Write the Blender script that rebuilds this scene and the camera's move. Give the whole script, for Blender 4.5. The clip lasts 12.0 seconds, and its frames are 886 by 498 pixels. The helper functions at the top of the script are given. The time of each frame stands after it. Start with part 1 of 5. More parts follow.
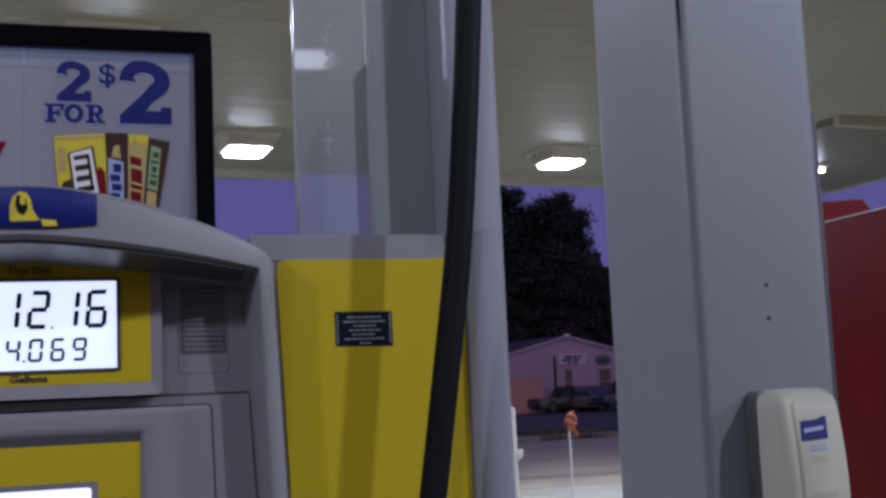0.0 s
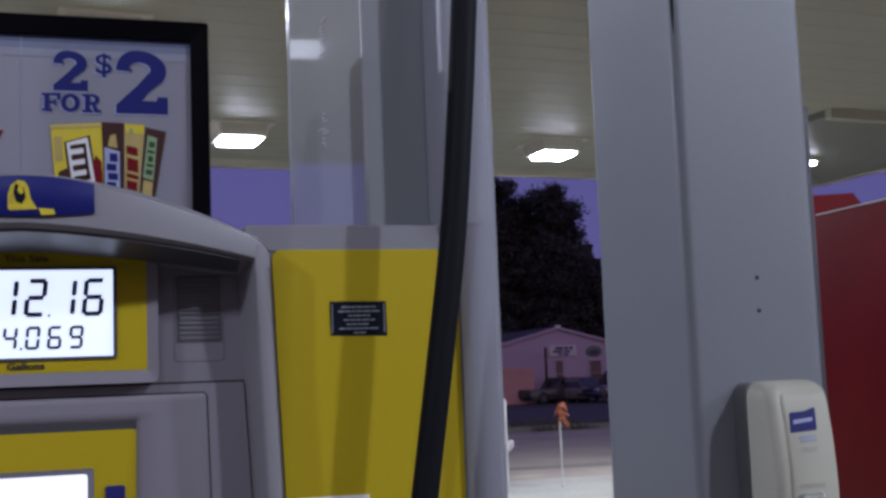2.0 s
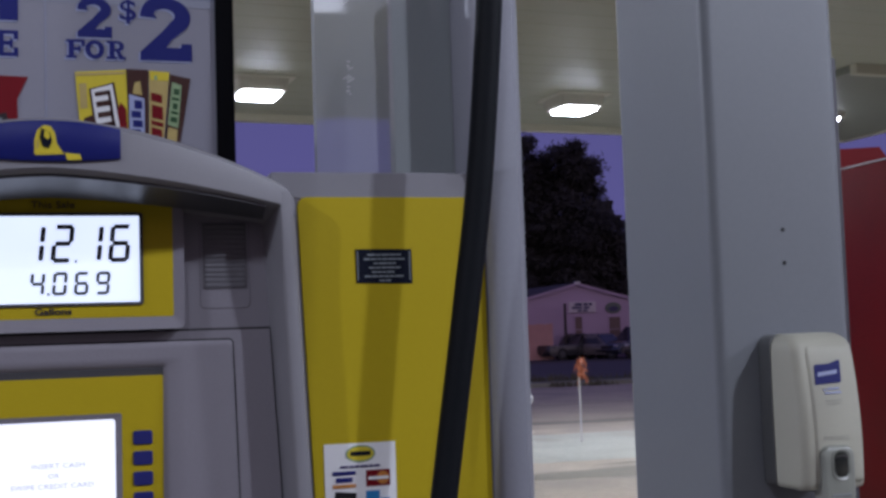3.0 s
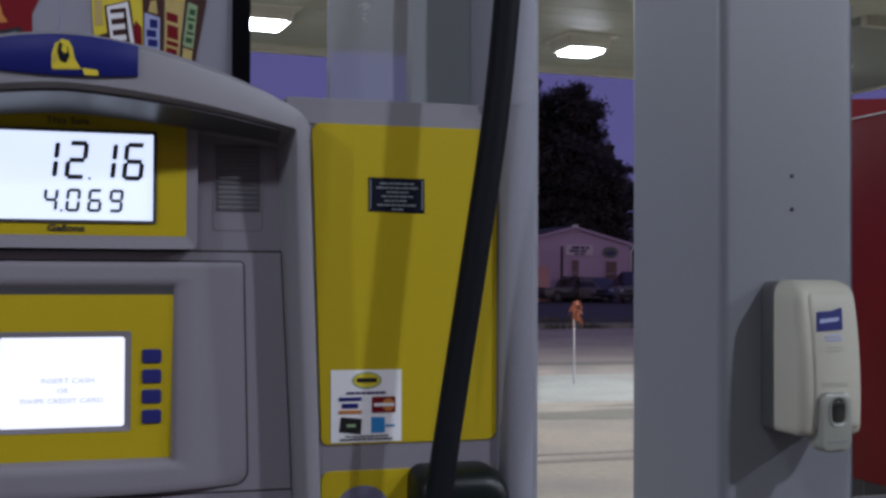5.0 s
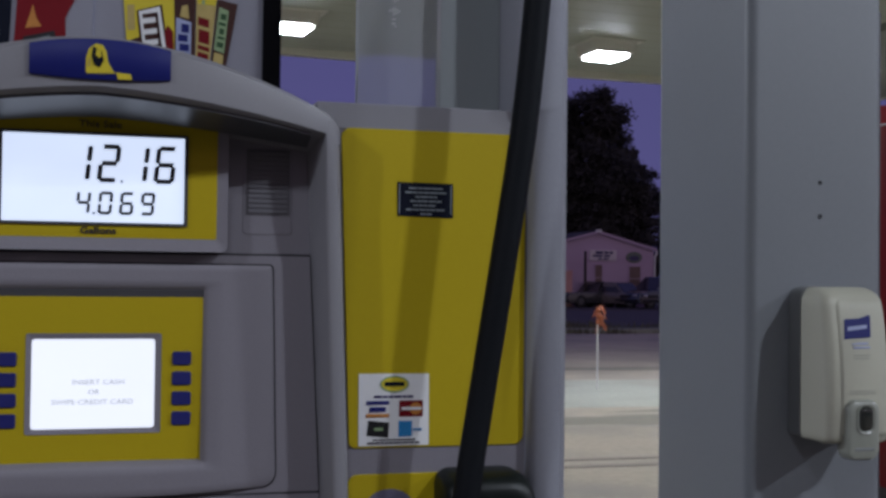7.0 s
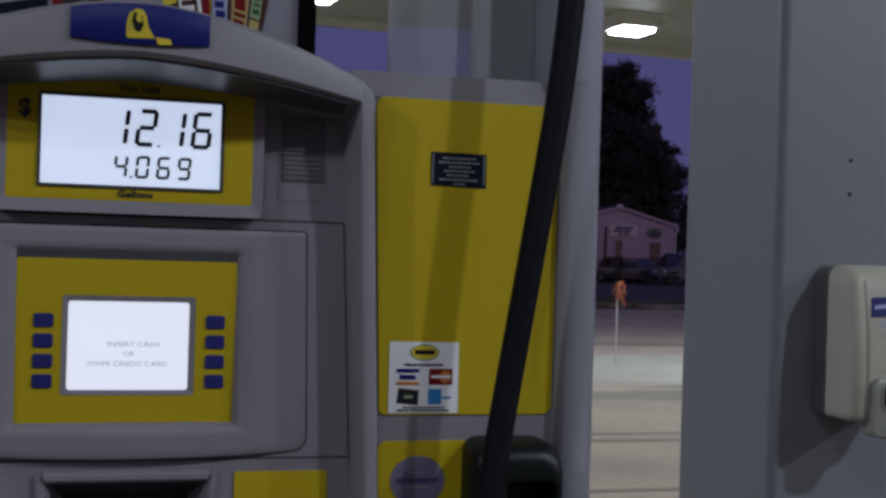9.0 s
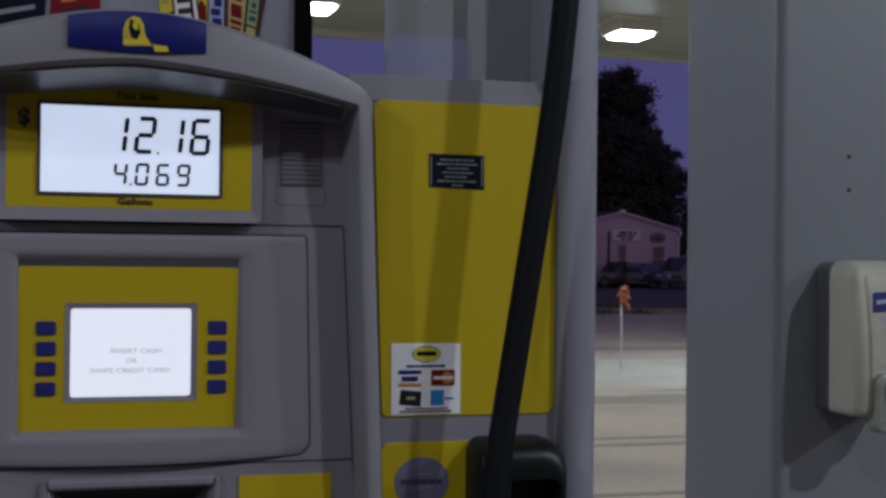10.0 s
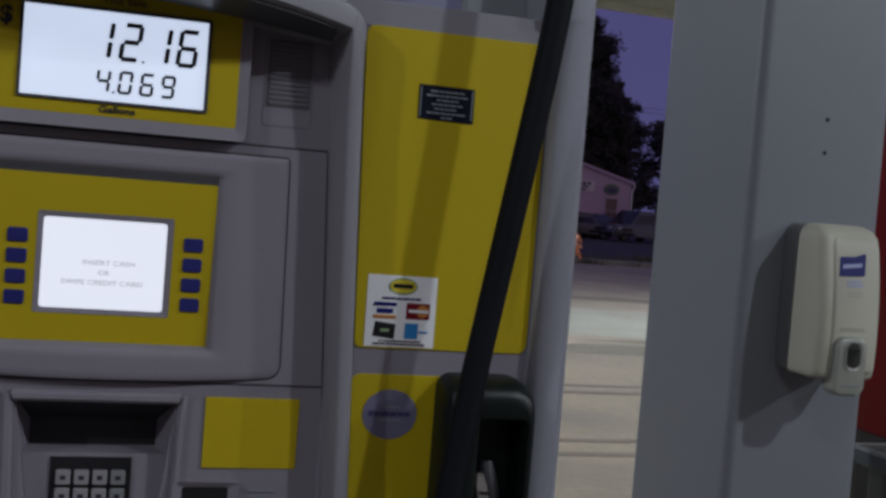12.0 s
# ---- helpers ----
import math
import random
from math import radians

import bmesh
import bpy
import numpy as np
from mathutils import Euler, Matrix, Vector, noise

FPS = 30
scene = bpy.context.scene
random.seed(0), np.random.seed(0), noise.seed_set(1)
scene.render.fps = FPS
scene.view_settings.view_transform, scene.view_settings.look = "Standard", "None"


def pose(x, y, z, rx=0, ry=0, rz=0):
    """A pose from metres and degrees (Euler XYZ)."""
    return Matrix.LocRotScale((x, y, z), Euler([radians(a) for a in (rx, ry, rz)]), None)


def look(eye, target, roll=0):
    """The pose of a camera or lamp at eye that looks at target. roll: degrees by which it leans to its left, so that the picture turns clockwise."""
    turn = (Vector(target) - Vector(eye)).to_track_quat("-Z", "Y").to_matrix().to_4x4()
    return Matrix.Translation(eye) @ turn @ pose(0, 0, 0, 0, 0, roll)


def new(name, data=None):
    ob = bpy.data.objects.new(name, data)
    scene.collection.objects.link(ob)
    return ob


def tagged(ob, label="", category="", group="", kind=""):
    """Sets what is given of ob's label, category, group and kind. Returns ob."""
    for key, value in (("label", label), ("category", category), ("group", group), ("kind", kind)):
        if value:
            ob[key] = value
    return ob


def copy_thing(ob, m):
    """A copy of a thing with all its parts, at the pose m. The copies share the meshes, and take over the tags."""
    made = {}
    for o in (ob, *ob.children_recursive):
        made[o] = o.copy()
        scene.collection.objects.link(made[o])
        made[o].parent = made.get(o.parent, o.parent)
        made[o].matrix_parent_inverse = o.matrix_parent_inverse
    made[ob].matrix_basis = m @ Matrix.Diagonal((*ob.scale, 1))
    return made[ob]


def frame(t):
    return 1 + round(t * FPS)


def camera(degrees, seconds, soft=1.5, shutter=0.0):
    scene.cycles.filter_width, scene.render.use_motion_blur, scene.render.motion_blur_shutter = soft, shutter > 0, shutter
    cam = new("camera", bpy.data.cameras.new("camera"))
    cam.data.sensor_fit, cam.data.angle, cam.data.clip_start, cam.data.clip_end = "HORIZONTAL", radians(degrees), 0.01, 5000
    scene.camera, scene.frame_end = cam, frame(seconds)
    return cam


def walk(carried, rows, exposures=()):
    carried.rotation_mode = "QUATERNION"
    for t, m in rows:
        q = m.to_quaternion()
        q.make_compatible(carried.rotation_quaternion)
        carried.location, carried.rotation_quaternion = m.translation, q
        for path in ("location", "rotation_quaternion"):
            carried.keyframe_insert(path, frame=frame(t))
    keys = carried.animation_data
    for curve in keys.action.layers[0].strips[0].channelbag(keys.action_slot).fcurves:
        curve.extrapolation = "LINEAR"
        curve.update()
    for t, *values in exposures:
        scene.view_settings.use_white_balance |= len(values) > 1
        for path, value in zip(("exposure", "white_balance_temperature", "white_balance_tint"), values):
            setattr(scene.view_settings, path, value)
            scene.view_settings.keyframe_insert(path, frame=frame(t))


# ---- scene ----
cam = camera(40.5, 12.0, soft=3.0)
PATH = [
    (0, (0.044, -1.281, 1.433), (0.6345, 0.6151, 1.6655), -2.49),
    (0.5, (0.042, -1.284, 1.432), (0.6160, 0.6202, 1.6441), -2.90),
    (1, (0.038, -1.285, 1.430), (0.6381, 0.6126, 1.6277), -2.82),
    (1.5, (0.037, -1.288, 1.433), (0.6374, 0.6065, 1.6541), -2.11),
    (2, (0.038, -1.291, 1.432), (0.6418, 0.6033, 1.6487), -2.18),
    (2.5, (0.034, -1.289, 1.431), (0.6218, 0.6122, 1.6307), -1.83),
    (3, (0.033, -1.283, 1.424), (0.6051, 0.6276, 1.5689), -1.88),
    (3.5, (0.028, -1.278, 1.420), (0.5924, 0.6388, 1.5159), -0.39),
    (5.5, (0.017, -1.279, 1.416), (0.5910, 0.6365, 1.4578), 0.31),
    (6, (0.016, -1.280, 1.417), (0.5676, 0.6414, 1.4659), 0.18),
    (6.5, (0.016, -1.280, 1.416), (0.5646, 0.6425, 1.4596), 0.40),
    (7, (0.012, -1.281, 1.417), (0.5499, 0.6446, 1.4656), 0.67),
    (9, (-0.003, -1.284, 1.414), (0.5044, 0.6506, 1.4157), 1.75),
    (9.5, (-0.002, -1.290, 1.415), (0.4983, 0.6460, 1.4338), 0.96),
    (10, (0.000, -1.290, 1.406), (0.5014, 0.6460, 1.4220), 0.62),
    (10.5, (0.003, -1.285, 1.409), (0.5243, 0.6459, 1.3834), 0.93),
    (11, (0.009, -1.282, 1.408), (0.5356, 0.6464, 1.3602), 0.57),
    (11.5, (-0.003, -1.283, 1.408), (0.5632, 0.6341, 1.3404), 1.91),
    (12, (-0.027, -1.265, 1.399), (0.5558, 0.6468, 1.3167), 4.63),
]
EXPOSURES = [(0.0, -0.45, 5700, 22), (0.5, -0.36, 5700, 23), (3.5, -0.44, 5800, 20), (5.5, -0.50, 5870, 17), (7.0, -0.65, 5930, 15), (9.0, -0.95, 5930, 15), (12.0, -0.90, 6050, 14)]
walk(cam, [(t, look(eye, target, roll)) for t, eye, target, roll in PATH], EXPOSURES)

# ---------------------------------------------------------------- dusk sky
world = bpy.data.worlds.new("world")
scene.world = world
world.use_nodes = True
wn, wl = world.node_tree.nodes, world.node_tree.links
wback = wn["Background"]
AFTERGLOW = (0.64, 0.49, 0.46, 1)
wcoord, wsep, wramp = wn.new("ShaderNodeTexCoord"), wn.new("ShaderNodeSeparateXYZ"), wn.new("ShaderNodeValToRGB")
wl.new(wcoord.outputs["Generated"], wsep.inputs[0])
wl.new(wsep.outputs["Z"], wramp.inputs[0])
# the afterglow: brighter and warmer towards the south and the horizon
wturn, wlow, wglow, wmix = wn.new("ShaderNodeMapRange"), wn.new("ShaderNodeMapRange"), wn.new("ShaderNodeMath"), wn.new("ShaderNodeMix")
wl.new(wsep.outputs["Y"], wturn.inputs["Value"])
wturn.interpolation_type = "SMOOTHSTEP"
wturn.inputs["From Min"].default_value, wturn.inputs["From Max"].default_value = 0.55, -1.0
wl.new(wsep.outputs["Z"], wlow.inputs["Value"])
wlow.inputs["From Min"].default_value, wlow.inputs["From Max"].default_value = 0.95, 0.0
wglow.operation = "MULTIPLY"
wl.new(wturn.outputs[0], wglow.inputs[0])
wl.new(wlow.outputs[0], wglow.inputs[1])
wmix.data_type = "RGBA"
wmix.inputs["B"].default_value = AFTERGLOW
wl.new(wglow.outputs[0], wmix.inputs["Factor"])
wl.new(wramp.outputs[0], wmix.inputs["A"])
wl.new(wmix.outputs["Result"], wback.inputs[0])
wramp.color_ramp.elements[0].color = (0.142, 0.128, 0.312, 1)
wramp.color_ramp.elements[1].color = (0.095, 0.090, 0.25, 1)
wramp.color_ramp.elements[1].position = 0.6
wback.inputs[1].default_value = 1.0

LAMP_STRENGTH = 66.0
LAMP_COLOUR = (0.95, 1.0, 1.01)

# the lamps over the drive lane: place along and across the row, watts of the beam
# the last one is an unseen lamp added to brighten the column's left face
LANE_LAMPS = ((-5.1, -3.3, 540), (-1.1, -3.3, 135), (2.9, -3.3, 535), (6.2, -3.3, 660), (11.0, -3.3, 60), (-5.1, 4.8, 1250))
# three lamps of the far row, over the open slab
FAR_LAMPS = ((2.92, 12.0, 240), (6.98, 12.1, 230), (10.73, 12.1, 1200))
for u, v, watts in LANE_LAMPS + FAR_LAMPS:
    beam = bpy.data.lights.new("lamp_beam", "SPOT")
    beam.energy, beam.color, beam.shadow_soft_size = watts, LAMP_COLOUR, 0.09
    beam.spot_size, beam.spot_blend = radians(176), 0.04
    spot = new("lamp_beam", beam)
    spot.matrix_basis = Matrix.Translation(Matrix.Rotation(radians(4.6), 4, "Z") @ Vector((u, v, 4.16)))


# ---------------------------------------------------------------- materials
def material(name, colour, rough=0.5, metal=0.0, vary=0.12, scale=6.0, fine=180.0, bump=0.08, coat=0.0, spots=None, tint=None, spec=0.5):
    """A painted, plastic, stone or metal surface: broad stains and fine grain in colour, gloss and relief."""
    m = bpy.data.materials.new(name)
    m.use_nodes = True
    n, l = m.node_tree.nodes, m.node_tree.links
    b = n["Principled BSDF"]
    co = n.new("ShaderNodeTexCoord")
    big, small = n.new("ShaderNodeTexNoise"), n.new("ShaderNodeTexNoise")
    big.inputs["Scale"].default_value, small.inputs["Scale"].default_value = scale, fine
    big.inputs["Detail"].default_value, small.inputs["Detail"].default_value = 5, 3
    l.new(co.outputs["Object"], big.inputs["Vector"])
    l.new(co.outputs["Object"], small.inputs["Vector"])
    mix = n.new("ShaderNodeMix")
    mix.data_type = "RGBA"
    dark = [c * (1 - vary) for c in colour]
    light = [min(1, c * (1 + vary)) for c in (tint or colour)]
    mix.inputs["A"].default_value, mix.inputs["B"].default_value = (*dark, 1), (*light, 1)
    l.new(big.outputs["Fac"], mix.inputs["Factor"])
    grain = n.new("ShaderNodeMix")
    grain.data_type, grain.blend_type = "RGBA", "MULTIPLY"
    grain.inputs["Factor"].default_value = 0.35 * min(1, vary * 4)
    l.new(mix.outputs["Result"], grain.inputs["A"])
    l.new(small.outputs["Fac"], grain.inputs["B"])
    last = grain.outputs["Result"]
    if spots:
        sp, ramp = n.new("ShaderNodeTexNoise"), n.new("ShaderNodeValToRGB")
        sp.inputs["Scale"].default_value, sp.inputs["Detail"].default_value = spots[1], 8
        ramp.color_ramp.elements[0].position, ramp.color_ramp.elements[1].position = spots[2], spots[2] + 0.14
        l.new(co.outputs["Object"], sp.inputs["Vector"])
        l.new(sp.outputs["Fac"], ramp.inputs[0])
        sm = n.new("ShaderNodeMix")
        sm.data_type = "RGBA"
        sm.inputs["B"].default_value = (*spots[0], 1)
        l.new(ramp.outputs[0], sm.inputs["Factor"])
        l.new(last, sm.inputs["A"])
        last = sm.outputs["Result"]
    l.new(last, b.inputs["Base Color"])
    rr = n.new("ShaderNodeMapRange")
    rr.inputs["To Min"].default_value, rr.inputs["To Max"].default_value = max(0.02, rough * 0.8), min(1, rough * 1.2)
    l.new(big.outputs["Fac"], rr.inputs["Value"])
    l.new(rr.outputs[0], b.inputs["Roughness"])
    b.inputs["Metallic"].default_value = metal
    b.inputs["Specular IOR Level"].default_value = spec
    b.inputs["Coat Weight"].default_value = coat
    b.inputs["Coat Roughness"].default_value = 0.08
    if bump:
        bp = n.new("ShaderNodeBump")
        bp.inputs["Strength"].default_value, bp.inputs["Distance"].default_value = bump, 0.002
        l.new(small.outputs["Fac"], bp.inputs["Height"])
        l.new(bp.outputs[0], b.inputs["Normal"])
    return m


def glowing(name, colour, strength, uneven=0.06, scale=9.0):
    """A lit lens or backlit panel."""
    m = bpy.data.materials.new(name)
    m.use_nodes = True
    n, l = m.node_tree.nodes, m.node_tree.links
    b = n["Principled BSDF"]
    b.inputs["Base Color"].default_value = (0.25, 0.25, 0.25, 1)
    b.inputs["Roughness"].default_value = 0.3
    co, ns, mr = n.new("ShaderNodeTexCoord"), n.new("ShaderNodeTexNoise"), n.new("ShaderNodeMapRange")
    ns.inputs["Scale"].default_value = scale
    mr.inputs["To Min"].default_value, mr.inputs["To Max"].default_value = strength * (1 - uneven), strength * (1 + uneven)
    l.new(co.outputs["Object"], ns.inputs["Vector"])
    l.new(ns.outputs["Fac"], mr.inputs["Value"])
    l.new(mr.outputs[0], b.inputs["Emission Strength"])
    b.inputs["Emission Color"].default_value = (*colour, 1)
    return m


def warped_gloss(name, colour, rough, wave, wave_scale):
    """Smooth painted sheet metal with shallow oil-can waves, which bend what it mirrors."""
    m = material(name, colour, rough, vary=0.05, scale=2.0, bump=0.0, coat=0.0)
    n, l = m.node_tree.nodes, m.node_tree.links
    b = n["Principled BSDF"]
    co, ns, bp = n.new("ShaderNodeTexCoord"), n.new("ShaderNodeTexNoise"), n.new("ShaderNodeBump")
    ns.inputs["Scale"].default_value, ns.inputs["Detail"].default_value = wave_scale, 0.0
    bp.inputs["Strength"].default_value, bp.inputs["Distance"].default_value = 1.0, wave
    l.new(co.outputs["Object"], ns.inputs["Vector"])
    l.new(ns.outputs["Fac"], bp.inputs["Height"])
    l.new(bp.outputs[0], b.inputs["Normal"])
    l.new(bp.outputs[0], b.inputs["Coat Normal"])
    b.inputs["Coat Weight"].default_value = 1.0
    b.inputs["Coat Roughness"].default_value = 0.06
    b.inputs["Coat IOR"].default_value = 2.0
    return m


M = {}
M["grey"] = material("grey_plastic", (0.227, 0.212, 0.240), 0.5, vary=0.07, scale=4, fine=420, bump=0.1)
M["grey_light"] = material("light_grey_plastic", (0.25, 0.245, 0.265), 0.42, vary=0.06, scale=4, fine=420, bump=0.06)
M["grey_dark"] = material("dark_grey_plastic", (0.05, 0.049, 0.054), 0.5, vary=0.08, scale=6, fine=400, bump=0.08)
# near-black that stands in for the shade deep in the keypad well
M["well"] = material("shaded_well_plastic", (0.020, 0.018, 0.022), 0.6, vary=0.15, scale=10, fine=300, bump=0.05)
M["grille_back"] = material("grille_backing_plastic", (0.12, 0.117, 0.128), 0.6, vary=0.08, scale=6, fine=400, bump=0.05)
# slat grey lowered to take in the hood's shadow
M["slat"] = material("shaded_slat_plastic", (0.14, 0.134, 0.15), 0.55, vary=0.08, scale=6, fine=400, bump=0.05)
M["seam"] = material("black_gap", (0.02, 0.02, 0.022), 0.8, vary=0.1)
M["yellow"] = material("yellow_vinyl", (0.47, 0.358, 0.004), 0.5, vary=0.05, scale=5, fine=300, bump=0.03, spec=0.25)
M["post"] = material("painted_steel_post", (0.315, 0.322, 0.365), 0.42, vary=0.08, scale=3, fine=200, bump=0.02, coat=0.12)
M["tower"] = warped_gloss("glossy_steel_sheet", (0.26, 0.272, 0.285), 0.5, 0.0018, 2.6)
M["tower_panel"] = warped_gloss("grey_satin_facing", (0.225, 0.245, 0.252), 0.5, 0.0010, 2.6)
M["tower_panel"].node_tree.nodes["Principled BSDF"].inputs["Coat IOR"].default_value = 1.45
M["column"] = material("painted_column_sheet", (0.218, 0.230, 0.249), 0.46, vary=0.06, scale=1.8, fine=120, bump=0.015, coat=0.0, spec=0.45)
M["hose"] = material("black_rubber", (0.010, 0.0115, 0.0145), 0.55, spec=0.11, vary=0.2, scale=12, fine=260, bump=0.12)
M["boot"] = material("dark_green_plastic", (0.007, 0.011, 0.010), 0.4, spec=0.3, vary=0.2, scale=12, fine=300, bump=0.05)
M["black"] = material("black_plastic", (0.012, 0.012, 0.014), 0.4, vary=0.2, bump=0.04)
M["key"] = material("pale_key_plastic", (0.29, 0.28, 0.29), 0.4, vary=0.08, scale=40, bump=0.05)
M["metal"] = material("worn_aluminium", (0.66, 0.63, 0.58), 0.5, metal=0.8, vary=0.15, scale=40, bump=0.1)
M["ink"] = material("dark_ink", (0.02, 0.018, 0.03), 0.5, vary=0.1, bump=0.0)
M["lcd_ink"] = material("display_segment", (0.006, 0.006, 0.01), 0.6, vary=0.1, bump=0.0)
M["blue"] = material("blue_print", (0.009, 0.013, 0.145), 0.45, spec=0.3, vary=0.08, scale=10, bump=0.02)
M["blue_key"] = material("blue_key_rubber", (0.014, 0.016, 0.15), 0.5, vary=0.1, scale=30, bump=0.05)
M["navy"] = material("navy_label_print", (0.006, 0.008, 0.018), 0.5, vary=0.12, scale=20, bump=0.02, spec=0.12)
M["pale_ink"] = material("pale_print", (0.24, 0.27, 0.29), 0.5, vary=0.1, bump=0.0)
M["white"] = material("white_print", (0.80, 0.80, 0.80), 0.45, vary=0.04, scale=10, bump=0.01)
M["poster_deep"] = material("deep_blue_poster_band", (0.10, 0.12, 0.21), 0.4, vary=0.15, scale=8, bump=0.0)
M["poster_blue"] = material("blue_poster_band", (0.18, 0.20, 0.29), 0.4, vary=0.1, scale=8, bump=0.0)
M["poster_pale"] = material("pale_blue_poster_band", (0.27, 0.28, 0.345), 0.4, vary=0.1, scale=8, bump=0.0)
M["leafy"] = material("dark_green_print", (0.03, 0.09, 0.03), 0.4, vary=0.2, scale=60, bump=0.0)
M["poster"] = material("white_poster_card", (0.258, 0.254, 0.298), 0.4, vary=0.04, scale=5, bump=0.01, coat=0.3)
M["frame_black"] = material("black_frame_plastic", (0.003, 0.003, 0.0045), 0.6, spec=0.05, vary=0.15, bump=0.05)
M["shadow_blue"] = material("pale_blue_print", (0.36, 0.40, 0.60), 0.4, vary=0.05, bump=0.0)
M["violet"] = material("violet_print", (0.06, 0.05, 0.15), 0.45, vary=0.1, scale=60, bump=0.0)
M["lilac"] = material("lilac_sticker", (0.165, 0.155, 0.235), 0.45, vary=0.06, scale=12, bump=0.01)
M["red"] = material("red_print", (0.17, 0.005, 0.010), 0.45, spec=0.2, vary=0.1, scale=20, bump=0.02)
M["brown"] = material("dark_brown_print", (0.055, 0.018, 0.012), 0.35, vary=0.15, scale=30, bump=0.02)
M["gold"] = material("gold_print", (0.52, 0.40, 0.14), 0.35, vary=0.15, scale=30, bump=0.02)
M["lemon"] = material("bright_yellow_print", (0.68, 0.55, 0.03), 0.35, vary=0.06, scale=30, bump=0.02)
M["green_print"] = material("pale_green_print", (0.30, 0.42, 0.22), 0.4, vary=0.2, scale=60, bump=0.0)
M["orange_print"] = material("orange_print", (0.55, 0.22, 0.04), 0.4, vary=0.2, scale=60, bump=0.0)
M["card_blue"] = material("card_blue_print", (0.03, 0.22, 0.50), 0.4, vary=0.05, bump=0.0)
M["cream"] = material("cream_plastic", (0.49, 0.48, 0.385), 0.5, vary=0.07, scale=8, fine=300, bump=0.015, coat=0.0, spec=0.35)
M["cream_dark"] = material("grey_backplate_plastic", (0.23, 0.24, 0.235), 0.42, vary=0.05, scale=5, bump=0.03)
M["faint_print"] = material("faint_grey_print", (0.37, 0.365, 0.31), 0.5, vary=0.1, scale=40, bump=0.0)
M["lever"] = material("pale_grey_plastic", (0.30, 0.31, 0.265), 0.3, vary=0.04, scale=8, bump=0.02)
M["window"] = material("smoked_window_plastic", (0.03, 0.032, 0.027), 0.05, vary=0.2, scale=40, bump=0.0, coat=1.0)
M["red_paint"] = material("red_enamel", (0.165, 0.007, 0.009), 0.42, vary=0.3, scale=6, fine=120, bump=0.02, spec=0.10)
M["red_bright"] = material("bright_red_enamel", (0.17, 0.004, 0.006), 0.5, vary=0.08, scale=3, bump=0.03, spec=0.15)
M["bin"] = material("dark_green_bin_plastic", (0.016, 0.028, 0.024), 0.42, vary=0.15, scale=6, bump=0.08)
M["bin_lid"] = material("scuffed_lid_plastic", (0.060, 0.072, 0.070), 0.4, vary=0.2, scale=8, bump=0.06)
M["rim"] = material("grey_rim_plastic", (0.22, 0.23, 0.23), 0.4, vary=0.1, scale=6, bump=0.05)
M["ceiling"] = material("canopy_deck_paint", (0.335, 0.345, 0.272), 0.52, spec=0.35, vary=0.10, scale=0.6, fine=30, bump=0.02)
# ceiling paint darkened for the weaker light on the lowered part
M["soffit"] = material("shaded_soffit_paint", (0.19, 0.20, 0.16), 0.5, vary=0.15, scale=0.8, fine=30, bump=0.02)
M["fascia"] = material("canopy_fascia_paint", (0.42, 0.40, 0.31), 0.45, vary=0.06, scale=1, bump=0.02)
M["housing"] = material("lamp_housing_paint", (0.55, 0.54, 0.46), 0.45, vary=0.05, scale=4, bump=0.02)
M["housing_dark"] = material("dull_grey_conduit_paint", (0.10, 0.10, 0.115), 0.5, vary=0.15, scale=8, bump=0.05)
M["lens"] = glowing("lit_lamp_lens", LAMP_COLOUR, LAMP_STRENGTH, 0.05, 4)
M["lens_lane"] = glowing("lit_lane_lamp_lens", LAMP_COLOUR, 6.0, 0.05, 4)
# lens turned down so that its reflection in the tower stays faint
M["lens_dimmed"] = glowing("dimmed_lamp_lens", LAMP_COLOUR, 1.1, 0.05, 4)
M["lcd"] = glowing("backlit_display", (0.78, 0.87, 1.0), 1.38, 0.08, 14)
M["screen"] = glowing("backlit_screen", (0.93, 0.955, 1.0), 1.40, 0.03, 12)
M["screen_ink"] = glowing("pale_screen_letters", (0.92, 0.97, 1.0), 0.45, 0.1, 40)
M["strip"] = material("smooth_lining_plastic", (0.05, 0.05, 0.056), 0.34, vary=0.06, scale=12, bump=0.01)
M["concrete"] = material("stained_concrete", (0.49, 0.415, 0.305), 0.8, vary=0.35, scale=0.9, fine=14, bump=0.25, spots=((0.30, 0.265, 0.21), 0.5, 0.54))
# pale greenish tone for concrete lit by the lamp row, with darker spots
M["pale_concrete"] = material("lamplit_pale_concrete", (0.45, 0.455, 0.37), 0.8, vary=0.28, scale=1.1, fine=14, bump=0.25, spots=((0.33, 0.315, 0.25), 0.9, 0.53))
M["stain"] = material("dark_concrete_patch", (0.28, 0.26, 0.19), 0.8, vary=0.3, scale=1.3, fine=14, bump=0.25)
M["island"] = material("island_concrete", (0.24, 0.23, 0.20), 0.8, vary=0.15, scale=3, fine=60, bump=0.3)
# tone chosen for how much light the unseen lane throws back up
M["lane"] = material("bounce_lane_concrete", (0.15, 0.125, 0.095), 0.75, vary=0.3, scale=0.7, fine=25, bump=0.3)
M["asphalt"] = material("road_asphalt", (0.068, 0.060, 0.066), 0.8, vary=0.2, scale=0.4, fine=20, bump=0.4)
M["grass"] = material("verge_grass", (0.055, 0.07, 0.03), 0.9, vary=0.35, scale=0.8, fine=12, bump=0.6)
M["weed"] = material("dry_weeds", (0.10, 0.085, 0.05), 0.9, vary=0.3, scale=1.0, fine=12, bump=0.0)
